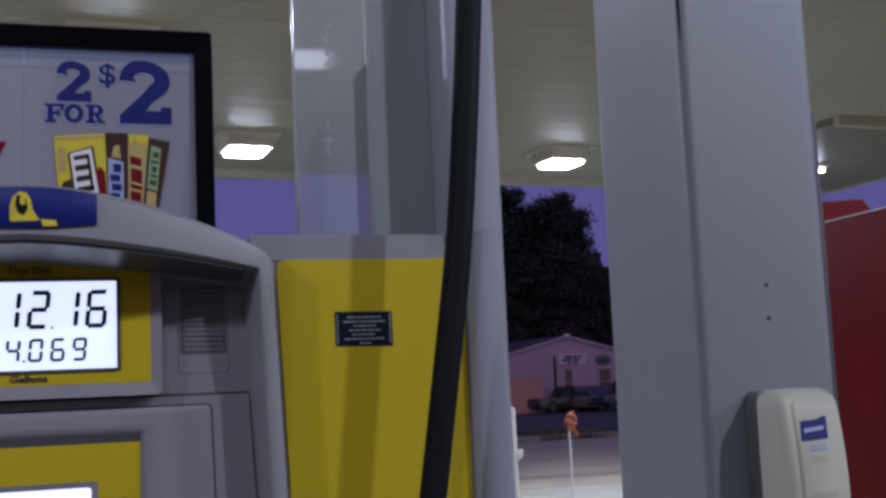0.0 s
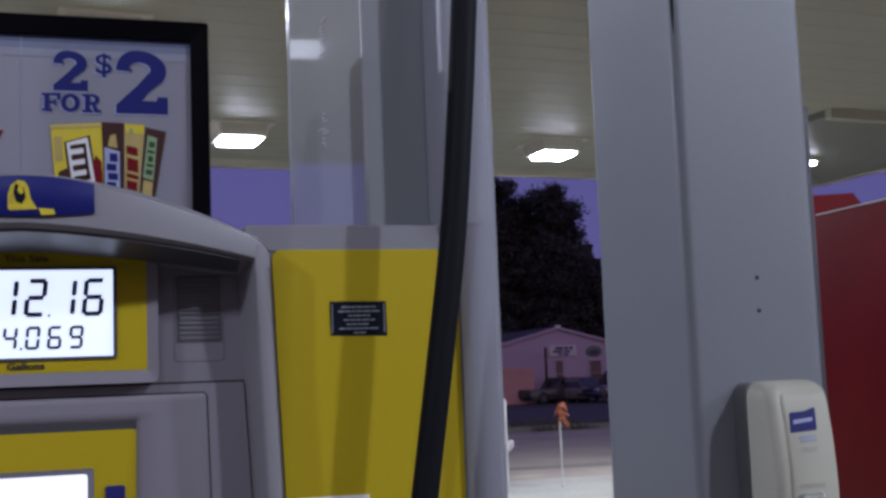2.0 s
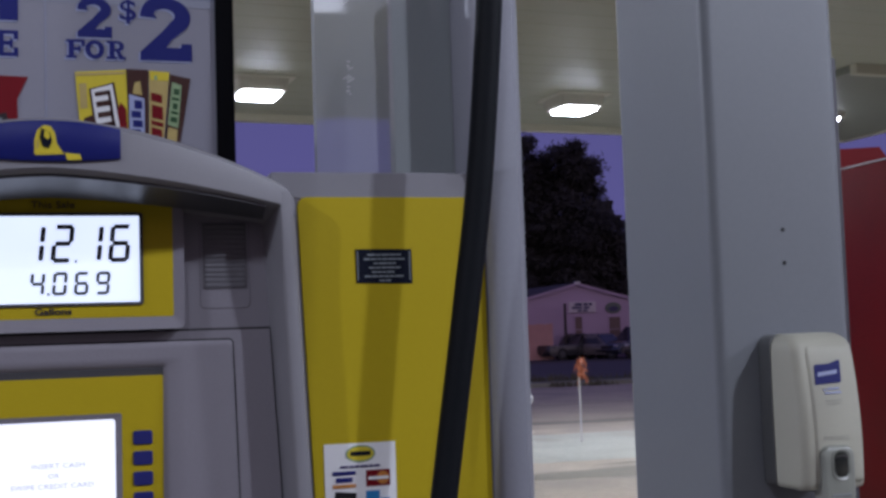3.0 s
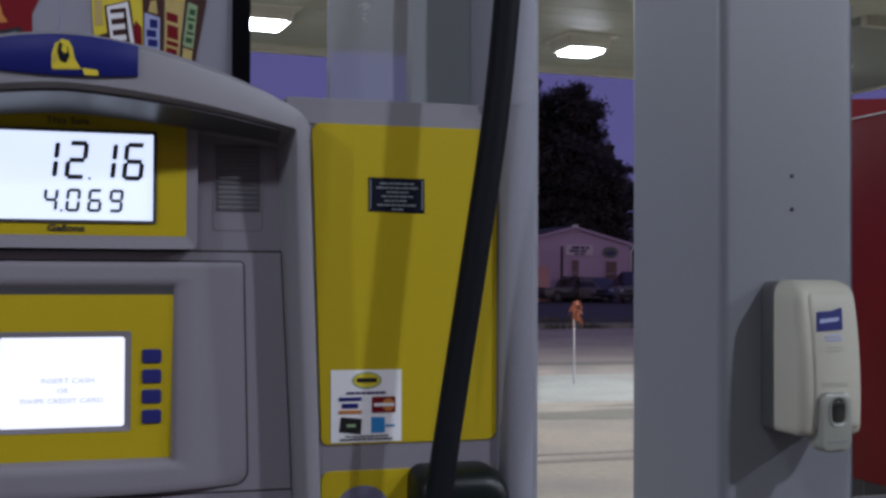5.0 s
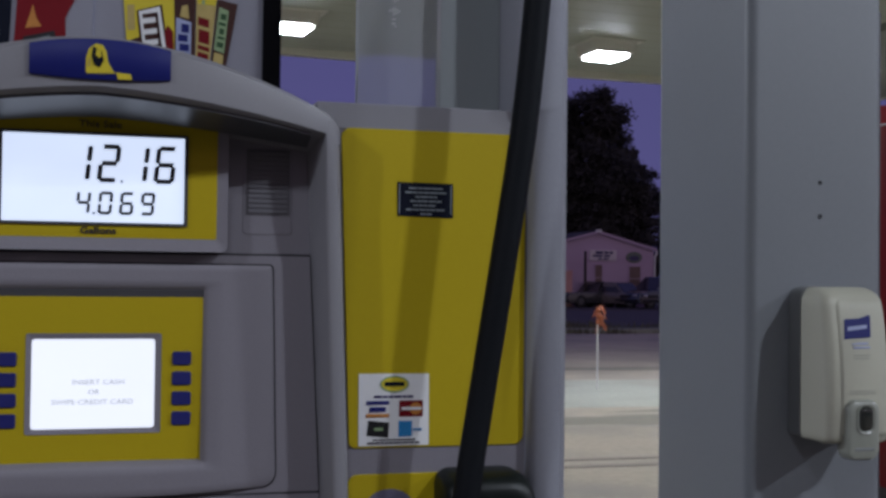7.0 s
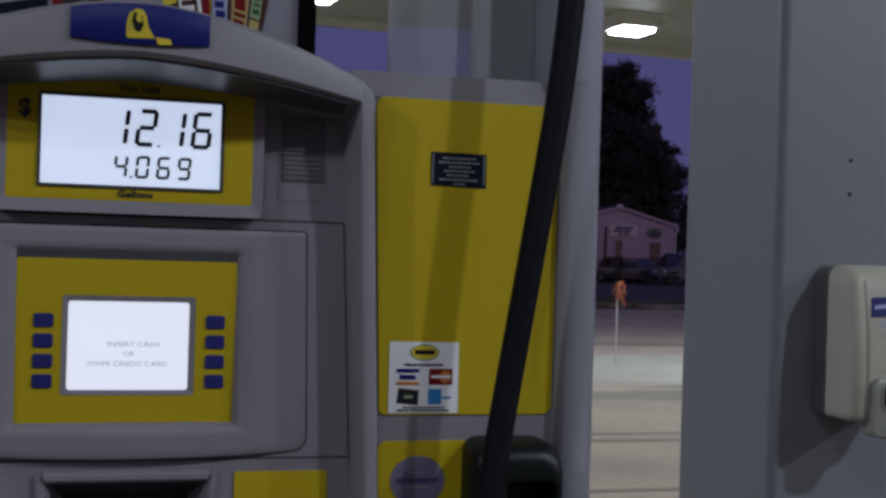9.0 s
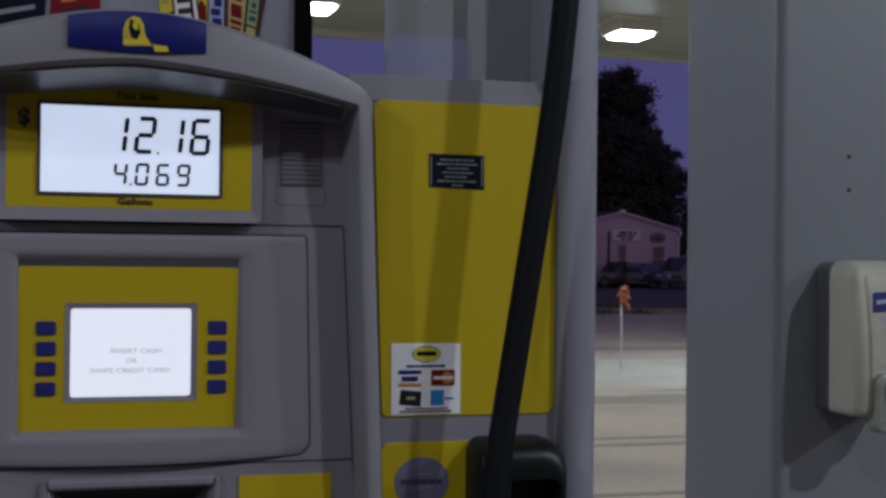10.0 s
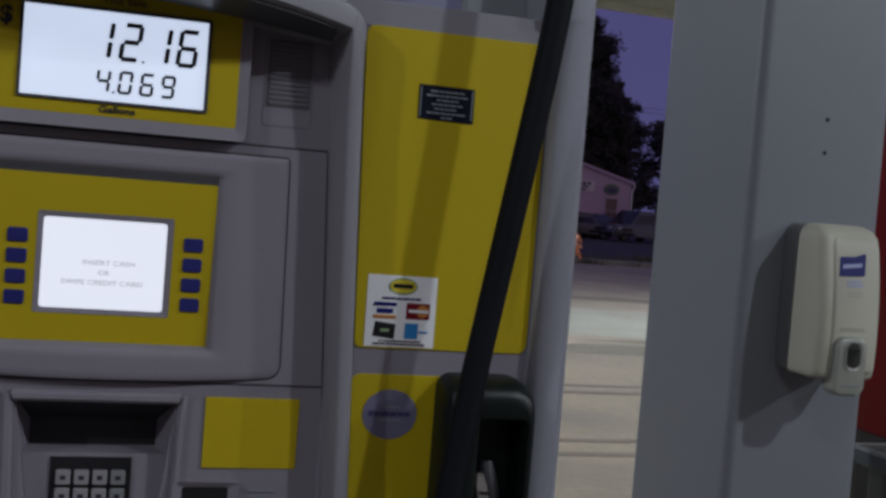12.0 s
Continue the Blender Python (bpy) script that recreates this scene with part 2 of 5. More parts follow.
M["joint"] = material("joint_filler", (0.29, 0.25, 0.20), 0.9, vary=0.2, scale=3, bump=0.3)
M["kerb"] = material("kerb_concrete", (0.20, 0.19, 0.16), 0.8, vary=0.15, scale=2, bump=0.3)
M["siding"] = material("pale_lilac_siding", (0.56, 0.42, 0.58), 0.6, vary=0.08, scale=0.8, fine=12, bump=0.1)
M["blind"] = material("drawn_brown_blind", (0.20, 0.13, 0.12), 0.5, vary=0.2, scale=3, bump=0.05)
M["dull_green"] = material("faded_green_board", (0.17, 0.21, 0.17), 0.6, vary=0.2, scale=3, bump=0.05)
M["roof"] = material("dark_shingle", (0.06, 0.055, 0.06), 0.8, vary=0.2, scale=2, fine=20, bump=0.3)
M["pink"] = material("faded_pink_boards", (0.66, 0.36, 0.33), 0.7, vary=0.15, scale=2, bump=0.2)
M["pane"] = material("dark_window_glass", (0.03, 0.03, 0.045), 0.06, vary=0.1, bump=0.0)
M["car_blue"] = material("dark_blue_car_paint", (0.022, 0.035, 0.075), 0.25, vary=0.1, scale=2, bump=0.0, coat=0.8)
M["car_dark"] = material("charcoal_car_paint", (0.03, 0.03, 0.035), 0.28, vary=0.1, scale=2, bump=0.0, coat=0.8)
M["car_tan"] = material("tan_car_paint", (0.12, 0.10, 0.095), 0.28, vary=0.08, scale=2, bump=0.0, coat=0.8)
M["tyre"] = material("tyre_rubber", (0.02, 0.02, 0.02), 0.8, vary=0.2, bump=0.2)
M["wheel_rim"] = material("dull_alloy", (0.10, 0.10, 0.105), 0.5, metal=0.3, vary=0.1, bump=0.0)
M["board_white"] = material("weathered_white_board", (0.74, 0.68, 0.72), 0.6, vary=0.12, scale=3, bump=0.05)
M["chrome"] = material("chrome", (0.7, 0.7, 0.72), 0.15, metal=1.0, vary=0.05, bump=0.0)
M["bark"] = material("dark_bark", (0.05, 0.042, 0.035), 0.9, vary=0.3, scale=4, fine=40, bump=0.6)
M["leaf"] = material("dark_leaves", (0.053, 0.052, 0.046), 0.8, vary=0.4, scale=0.7, fine=9, bump=0.0)
M["stake"] = material("white_fibreglass", (0.56, 0.55, 0.53), 0.5, vary=0.08, scale=20, bump=0.05)
M["flag"] = material("orange_ribbon", (0.30, 0.072, 0.02), 0.6, vary=0.2, scale=30, bump=0.1)
M["wall"] = material("plain_grey_wall", (0.13, 0.135, 0.155), 0.8, vary=0.1, scale=0.5, fine=8, bump=0.1)
M["decal"] = material("pale_decal_scrap", (0.36, 0.36, 0.38), 0.5, vary=0.2, scale=60, bump=0.0)
M["cable"] = material("cable_sheath", (0.012, 0.012, 0.014), 0.7, vary=0.1, bump=0.0)


# ---------------------------------------------------------------- building helpers
def mesh_of(name, bm, mat, smooth=False):
    me = bpy.data.meshes.new(name)
    bmesh.ops.recalc_face_normals(bm, faces=bm.faces)
    if smooth:
        for f in bm.faces:
            f.smooth = True
        for e in bm.edges:
            if len(e.link_faces) == 2 and e.calc_face_angle(0) > 0.7:
                e.smooth = False
    bm.to_mesh(me)
    bm.free()
    me.materials.append(mat)
    return me


def thing(name, label, category, base=(0, 0, 0), group="", kind=""):
    ob = new(name)
    ob.empty_display_size = 0.05
    ob.location = base
    return tagged(ob, label, category, group, kind)


def part(name, bm, mat, parent, label="", smooth=False):
    ob = new(name, mesh_of(name, bm, mat, smooth))
    ob.parent = parent
    if parent is not None and parent.data is None:
        ob.matrix_parent_inverse = Matrix.Translation(-parent.location)
    return tagged(ob, label) if label else ob


def whole(name, bm, mat, label, category="", kind="", group="", smooth=False):
    return tagged(new(name, mesh_of(name, bm, mat, smooth)), label, category, group, kind)


def box(x0, x1, y0, y1, z0, z1, bevel=0.0, seg=2, bm=None):
    bm = bm or bmesh.new()
    made = bmesh.ops.create_cube(bm, size=1)["verts"]
    for v in made:
        v.co = ((x0 + x1) / 2 + v.co.x * (x1 - x0), (y0 + y1) / 2 + v.co.y * (y1 - y0), (z0 + z1) / 2 + v.co.z * (z1 - z0))
    if bevel:
        es = list({e for v in made for e in v.link_edges})
        bmesh.ops.bevel(bm, geom=es, offset=bevel, segments=seg, affect="EDGES", profile=0.5)
    return bm


def rrect(x0, x1, z0, z1, r, n=5):
    """A rounded rectangle in x and z; r is one radius or four (from lower left, counter-clockwise)."""
    r = [r] * 4 if not isinstance(r, (list, tuple)) else r
    out = []
    for k, (cx, cz, sx, sz) in enumerate(((x0, z0, 1, 1), (x1, z0, -1, 1), (x1, z1, -1, -1), (x0, z1, 1, -1))):
        for i in range(n):
            a = math.pi + k * math.pi / 2 + i / (n - 1) * math.pi / 2
            out.append((cx + sx * r[k] + r[k] * math.cos(a), cz + sz * r[k] + r[k] * math.sin(a)))
    return out


def long_rrect(x0, x1, z0, z1, r, n=6, m=12):
    """A rounded rectangle whose straight sides are divided as well."""
    pts, out = rrect(x0, x1, z0, z1, r, n), []
    for i, p in enumerate(pts):
        out.append(p)
        if i % n == n - 1:
            q = pts[(i + 1) % len(pts)]
            out += [(p[0] + (q[0] - p[0]) * k / m, p[1] + (q[1] - p[1]) * k / m) for k in range(1, m)]
    return out


def inset(points, d):
    out = []
    for i, p in enumerate(points):
        a, b = Vector(points[i - 1]), Vector(points[(i + 1) % len(points)])
        t = (b - a).normalized() if (b - a).length else Vector((1, 0))
        out.append((p[0] - t.y * d, p[1] + t.x * d))
    return out


def plate(points, front, back, bevel=0.0, bm=None, bow=None):
    """A plate with an outline in x and z, its face towards -y; bow(x) pushes it along y."""
    bm = bm or bmesh.new()
    bow = bow or (lambda x: 0.0)
    loops = [(inset(points, bevel), front), (points, front + bevel), (points, back)] if bevel else [(points, front), (points, back)]
    rings = [[bm.verts.new((x, y + bow(x), z)) for x, z in pts] for pts, y in loops]
    bm.faces.new(rings[0])
    bm.faces.new(rings[-1][::-1])
    for a, b in zip(rings, rings[1:]):
        for i in range(len(a)):
            bm.faces.new((a[i - 1], a[i], b[i], b[i - 1]))
    return bm


def ring(outer, inner, front, back, slope=0.0, bm=None):
    """A frame: an outline with an opening; slope sets the opening's edge further back."""
    bm = bm or bmesh.new()
    o1 = [bm.verts.new((x, front, z)) for x, z in outer]
    o2 = [bm.verts.new((x, back, z)) for x, z in outer]
    i1 = [bm.verts.new((x, front + slope, z)) for x, z in inner]
    i2 = [bm.verts.new((x, back, z)) for x, z in inner]
    n = len(outer)
    for i in range(n):
        for a, b in ((o1, i1), (i1, i2), (i2, o2), (o2, o1)):
            bm.faces.new((a[i - 1], a[i], b[i], b[i - 1]))
    return bm


def loft(rows, closed=True, caps=True, bm=None):
    """Skin over equal rows of points."""
    bm = bm or bmesh.new()
    made = [[bm.verts.new(p) for p in row] for row in rows]
    n = len(rows[0])
    for a, b in zip(made, made[1:]):
        for i in range(0 if closed else 1, n):
            bm.faces.new((a[i - 1], a[i], b[i], b[i - 1]))
    if caps:
        bm.faces.new(made[0][::-1])
        bm.faces.new(made[-1])
    return bm


def tube(points, radius, sides=12, bm=None):
    """A round bar along points; radius may be a list."""
    pts = [Vector(p) for p in points]
    rad = radius if isinstance(radius, (list, tuple)) else [radius] * len(pts)
    rows, up = [], None
    for i, p in enumerate(pts):
        t = (pts[min(i + 1, len(pts) - 1)] - pts[max(i - 1, 0)]).normalized()
        up = t.orthogonal().normalized() if up is None else (up - t * up.dot(t)).normalized()
        side = t.cross(up)
        rows.append([p + rad[i] * (up * math.cos(k * math.tau / sides) + side * math.sin(k * math.tau / sides)) for k in range(sides)])
    return loft(rows, bm=bm)


def smooth_path(points, n):
    """Points along a soft line through the given ones."""
    pts, out = [Vector(p) for p in points], []
    for i in range(len(pts) - 1):
        p0, p1, p2, p3 = pts[max(i - 1, 0)], pts[i], pts[i + 1], pts[min(i + 2, len(pts) - 1)]
        for k in range(n):
            t = k / n
            out.append(0.5 * (2 * p1 + (p2 - p0) * t + (2 * p0 - 5 * p1 + 4 * p2 - p3) * t * t + (3 * p1 - p0 - 3 * p2 + p3) * t ** 3))
    return out + [pts[-1]]


def letters(name, words, x0, x1, z0, z1, y, mat, parent, bold=0.0, thick=0.0006, slab=0.0):
    """Raised print in the built-in font, fitted into a field of x and z, facing -y."""
    cu = bpy.data.curves.new(name, "FONT")
    cu.body, cu.offset, cu.extrude, cu.resolution_u = words, bold, 0.01, 3
    tmp = new(name, cu)
    me = bpy.data.meshes.new_from_object(tmp.evaluated_get(bpy.context.evaluated_depsgraph_get()))
    bpy.data.objects.remove(tmp)
    bpy.data.curves.remove(cu)
    bm = bmesh.new()
    bm.from_mesh(me)
    bpy.data.meshes.remove(me)
    xs, ys = [v.co.x for v in bm.verts], [v.co.y for v in bm.verts]
    for v in bm.verts:
        u, w = (v.co.x - min(xs)) / (max(xs) - min(xs)), (v.co.y - min(ys)) / (max(ys) - min(ys))
        v.co = (x0 + u * (x1 - x0), y - thick if v.co.z > 0 else y + thick, z0 + w * (z1 - z0))
    for f in bm.faces:
        f.material_index = 0
    return part(name, bm, mat, parent)


def bars(name, rows, y, mat, parent, thick=0.0006):
    """Print too small to read: one plain bar a line, each a part, (x0, x1, z0, z1) each."""
    for x0, x1, z0, z1 in rows:
        part(name, box(x0, x1, y - thick, y + thick, z0, z1), mat, parent)


def words(name, rows, y, mat, parent, size):
    """Lines too small to read, broken into bars of word length."""
    rng = random.Random(len(rows) * 7 + int(size * 1e4))
    for x0, x1, z0, z1 in rows:
        x = x0
        while x < x1 - 0.3 * size:
            w = min(x1 - x, size * rng.uniform(0.5, 1.4))
            bars(name, [(x, x + w, z0, z1)], y, mat, parent)
            x += w + 0.14 * size


# ---------------------------------------------------------------- ground, road, canopy
def build_ground():
    bm = bmesh.new()
    xs = [-900, -120, -40] + [-20 + 5 * i for i in range(13)] + [80, 160, 900]
    ys = [-900, -120, -40, -20] + [-10 + 4 * i for i in range(10)]
    ys = [y for y in ys if y < 28] + [28.3]
    grid = [[bm.verts.new((x, y, 0)) for x in xs] for y in ys]
    for a, b in zip(grid, grid[1:]):
        for i in range(1, len(xs)):
            bm.faces.new((a[i - 1], a[i], b[i], b[i - 1]))
    whole("ground", bm, M["concrete"], "pale stained concrete forecourt", "ground", "structure")
    joint = bmesh.new()
    for y, w in ((5.05, 0.09), (5.43, 0.08), (7.24, 0.10), (7.57, 0.07), (21.0, 0.06)):
        for i in range(48):
            xa = -22 + 1.1 * i
            g = 0.012 * math.sin(i * 2.3 + y)
            box(xa, xa + 1.1, y + g - w / 2, y + g + w / 2, -0.01, 0.004, bm=joint)
    whole("expansion_joint", joint, M["joint"], "dark tar-filled expansion joints in the concrete", "joint", "structure")
    whole("kerb", box(-200, 200, 28.3, 28.75, -0.1, 0.13, 0.03), M["kerb"], "low concrete kerb beside the road", "kerb", "structure")
    whole("verge", box(-200, 200, 28.75, 31.0, -0.1, 0.10), M["grass"], "strip of dark grass beside the road", "verge", "structure")
    whole("road", box(-900, 900, 31.0, 53.0, -0.1, -0.02), M["asphalt"], "dark asphalt road", "road", "structure")
    whole("ground_far", box(-900, 900, 53.0, 1500, -0.1, 0.0), M["asphalt"], "dark asphalt yard across the road", "ground", "structure")


def ragged_patch(name, label, mat, x0, x1, y0, y1, rough, seed, z):
    """A lamp-lit, stained or darker stretch of the slab with a ragged outline."""
    rng = random.Random(seed)
    n = int((x1 - x0) / 0.22)
    low, high, a, b = [], [], 0.0, 0.0
    for k in range(n + 1):
        x = x0 + (x1 - x0) * k / n
        a, b = 0.8 * a + rng.uniform(-1, 1) * rough, 0.8 * b + rng.uniform(-1, 1) * rough
        ends = min(1.0, 4 * k / n, 4 * (n - k) / n)
        mid = (y0 + y1) / 2
        low.append((x, mid + (y0 - mid) * ends + a * ends, z))
        high.append((x, mid + (y1 - mid) * max(0.02, ends) + b * ends, z))
    bm = bmesh.new()
    rows = [[bm.verts.new(p) for p in line] for line in (low, high)]
    for k in range(1, n + 1):
        bm.faces.new((rows[0][k - 1], rows[0][k], rows[1][k], rows[1][k - 1]))
    whole(name, bm, mat, label, "ground", "structure")


build_ground()
# the pool of lamplight on the slab, laid on as a paler sheet
ragged_patch("ground_washed", "pale stretch of concrete with the lamps' light painted in", M["pale_concrete"], -9, 24, 11.15, 14.6, 0.10, 3, 0.004)
ragged_patch("ground_stain", "long dark streak across the concrete", M["stain"], -6, 26, 16.1, 16.9, 0.09, 8, 0.004)
ragged_patch("ground_stain", "dark ragged stain on the concrete", M["stain"], 5.2, 12, 10.35, 11.0, 0.07, 5, 0.004)
ragged_patch("ground_stain", "dark ragged stain on the concrete", M["stain"], 3.6, 7.2, 9.7, 10.25, 0.08, 12, 0.004)
# unseen sheet added to hold down the bounce onto the dispenser
whole("drive_lane", box(-40, 40, -14, 2.6, -0.05, 0.006), M["lane"], "added unseen lane sheet beside the pumps, toned for bounce light", "lane", "structure")
whole("pump_island", box(-2.4, 1.95, -0.22, 1.02, 0, 0.15, 0.03), M["island"], "raised concrete island under the dispenser", "island", "structure")
whole("wall_south", plate([(-30, 0), (30, 0), (30, 4.6), (14, 4.9), (0.5, 8.05), (-13, 4.9), (-30, 4.6)], -18, -18.4), M["wall"], "plain grey building wall with a low gable", "wall", "structure")

TURN = Matrix.Rotation(radians(4.6), 4, "Z")
U0, U1, V0, V1, CEIL = -8.5, 12.68, -4.3, 13.92, 4.38


def turned(bm):
    bm.transform(TURN)
    return bm


def build_canopy():
    # deck pans along u, with a folded groove between each two
    bm = bmesh.new()
    pan, v, rows = 0.40, V0, []
    while v < V1 - 0.01:
        rows += [(v, CEIL + 0.004), (v + 0.012, CEIL + 0.004), (v + 0.022, CEIL), (min(v + pan, V1) - 0.010, CEIL)]
        v += pan
    skin = [[bm.verts.new((u, vv, z)) for u in (U0, U0 + 7, U0 + 14, U1)] for vv, z in rows]
    for a, b in zip(skin, skin[1:]):
        for i in range(1, 4):
            bm.faces.new((a[i - 1], a[i], b[i], b[i - 1]))
    box(U0, U1, V0, V1, CEIL + 0.05, CEIL + 0.1, bm=bm)
    whole("ceiling", turned(bm), M["ceiling"], "cream metal canopy ceiling of long folded pans", "ceiling", "structure")
    for name, (a, b, c, d) in {"canopy_fascia_north": (U0 - 0.12, U1 + 0.12, V1, V1 + 0.12), "canopy_fascia_south": (U0 - 0.12, U1 + 0.12, V0 - 0.12, V0),
                               "canopy_fascia_east": (U1, U1 + 0.12, V0, V1), "canopy_fascia_west": (U0 - 0.12, U0, V0, V1)}.items():
        whole(name, turned(box(a, b, c, d, CEIL - 0.10, CEIL + 0.85, 0.01)), M["fascia"], "cream painted canopy fascia board", "fascia", "structure")
    # the soffit's dimness is in its colour
    whole("canopy_soffit", turned(box(9.3, U1 - 0.01, 9.715, V1 - 0.01, CEIL - 0.085, CEIL + 0.03, 0.01)), M["soffit"], "lowered soffit panel under the canopy ceiling, shade painted in", "ceiling", "structure")
    whole("canopy_beam", turned(box(9.3, U1 - 0.01, 9.60, 9.71, CEIL - 0.12, CEIL + 0.03, 0.01)), M["fascia"], "cream boxed beam under the canopy ceiling", "beam", "structure")


build_canopy()


# place along the row of the lamp dimmed for its mirror image
DIMMED_LAMP = -0.50


def build_lamps():
    lamp = thing("canopy_lamp", "lit square canopy lamp with a painted housing", "lamp", (0, 0, 0), "lamps under the canopy")
    part("flange", box(-0.36, 0.36, -0.36, 0.36, CEIL - 0.012, CEIL + 0.01, 0.004), M["housing"], lamp)
    rows = []
    for h, z in ((0.29, CEIL - 0.012), (0.28, CEIL - 0.10), (0.265, CEIL - 0.150)):
        rows.append([(x, y, z) for x, y in rrect(-h, h, -h, h, 0.03, 3)])
    part("housing", loft(rows), M["housing"], lamp)
    rows = []
    for h, z in ((0.212, CEIL - 0.134), (0.214, CEIL - 0.178), (0.206, CEIL - 0.188)):
        rows.append([(x, y, z) for x, y in rrect(-h, h, -h, h, 0.014, 3)])
    part("lens", loft(rows), M["lens"], lamp, "glowing white lens")
    lane = mesh_of("lens", loft(rows), M["lens_lane"])
    weak = mesh_of("lens", loft(rows), M["lens_dimmed"])
    lane_places = [(u, v) for u, v, _ in LANE_LAMPS]
    first = True
    for u, v in [(1.20, 12.0), (2.92, 12.0), (6.98, 12.1), (10.73, 12.1)] + [(u, 8.4) for u in (DIMMED_LAMP, 1.02, 6.8)] + [(u, 4.8) for u in (-1.1, 2.9, 6.93, 10.5)] + [(u, v) for u, v, _ in LANE_LAMPS]:
        m = Matrix.Translation(TURN @ Vector((u, v, 0))) @ TURN
        if first:
            lamp.matrix_basis = m
            first = False
        else:
            made = copy_thing(lamp, m)
            if (u, v) in lane_places:
                made.children[2].data = lane
            elif u == DIMMED_LAMP:
                made.children[2].data = weak


build_lamps()


# ---------------------------------------------------------------- the fuel dispenser
def edge_in(z):
    return 0.222 + (1.437 - z) * 0.052


def rim_in(z):
    return 0.2325 + (1.437 - z) * RIM_LEAN


def rim_out(z):
    return 0.2485 + (1.437 - z) * RIM_LEAN


RIM_LEAN = 0.040


def shoulder(z):
    """How far out the hood's rounded end reaches at a height."""
    if z < 1.568:
        return rim_out(z)
    lo, hi = 0.2285, 0.2435
    for _ in range(20):
        mid = (lo + hi) / 2
        lo, hi = (mid, hi) if hood_top(mid) > z else (lo, mid)
    return lo


def hood_top(x):
    x = abs(x)
    return 1.641 - 0.66 * x ** 1.7 - (0.0155 - math.sqrt(0.0155 ** 2 - min(0.0152, max(0, x - 0.2285)) ** 2))


def hood_low(x):
    return 1.588 - 0.20 * abs(x) ** 1.4 - max(0, abs(x) - 0.226) * 0.5


def hood_front(x):
    return -0.116 + 0.060 * (x / 0.23) ** 2


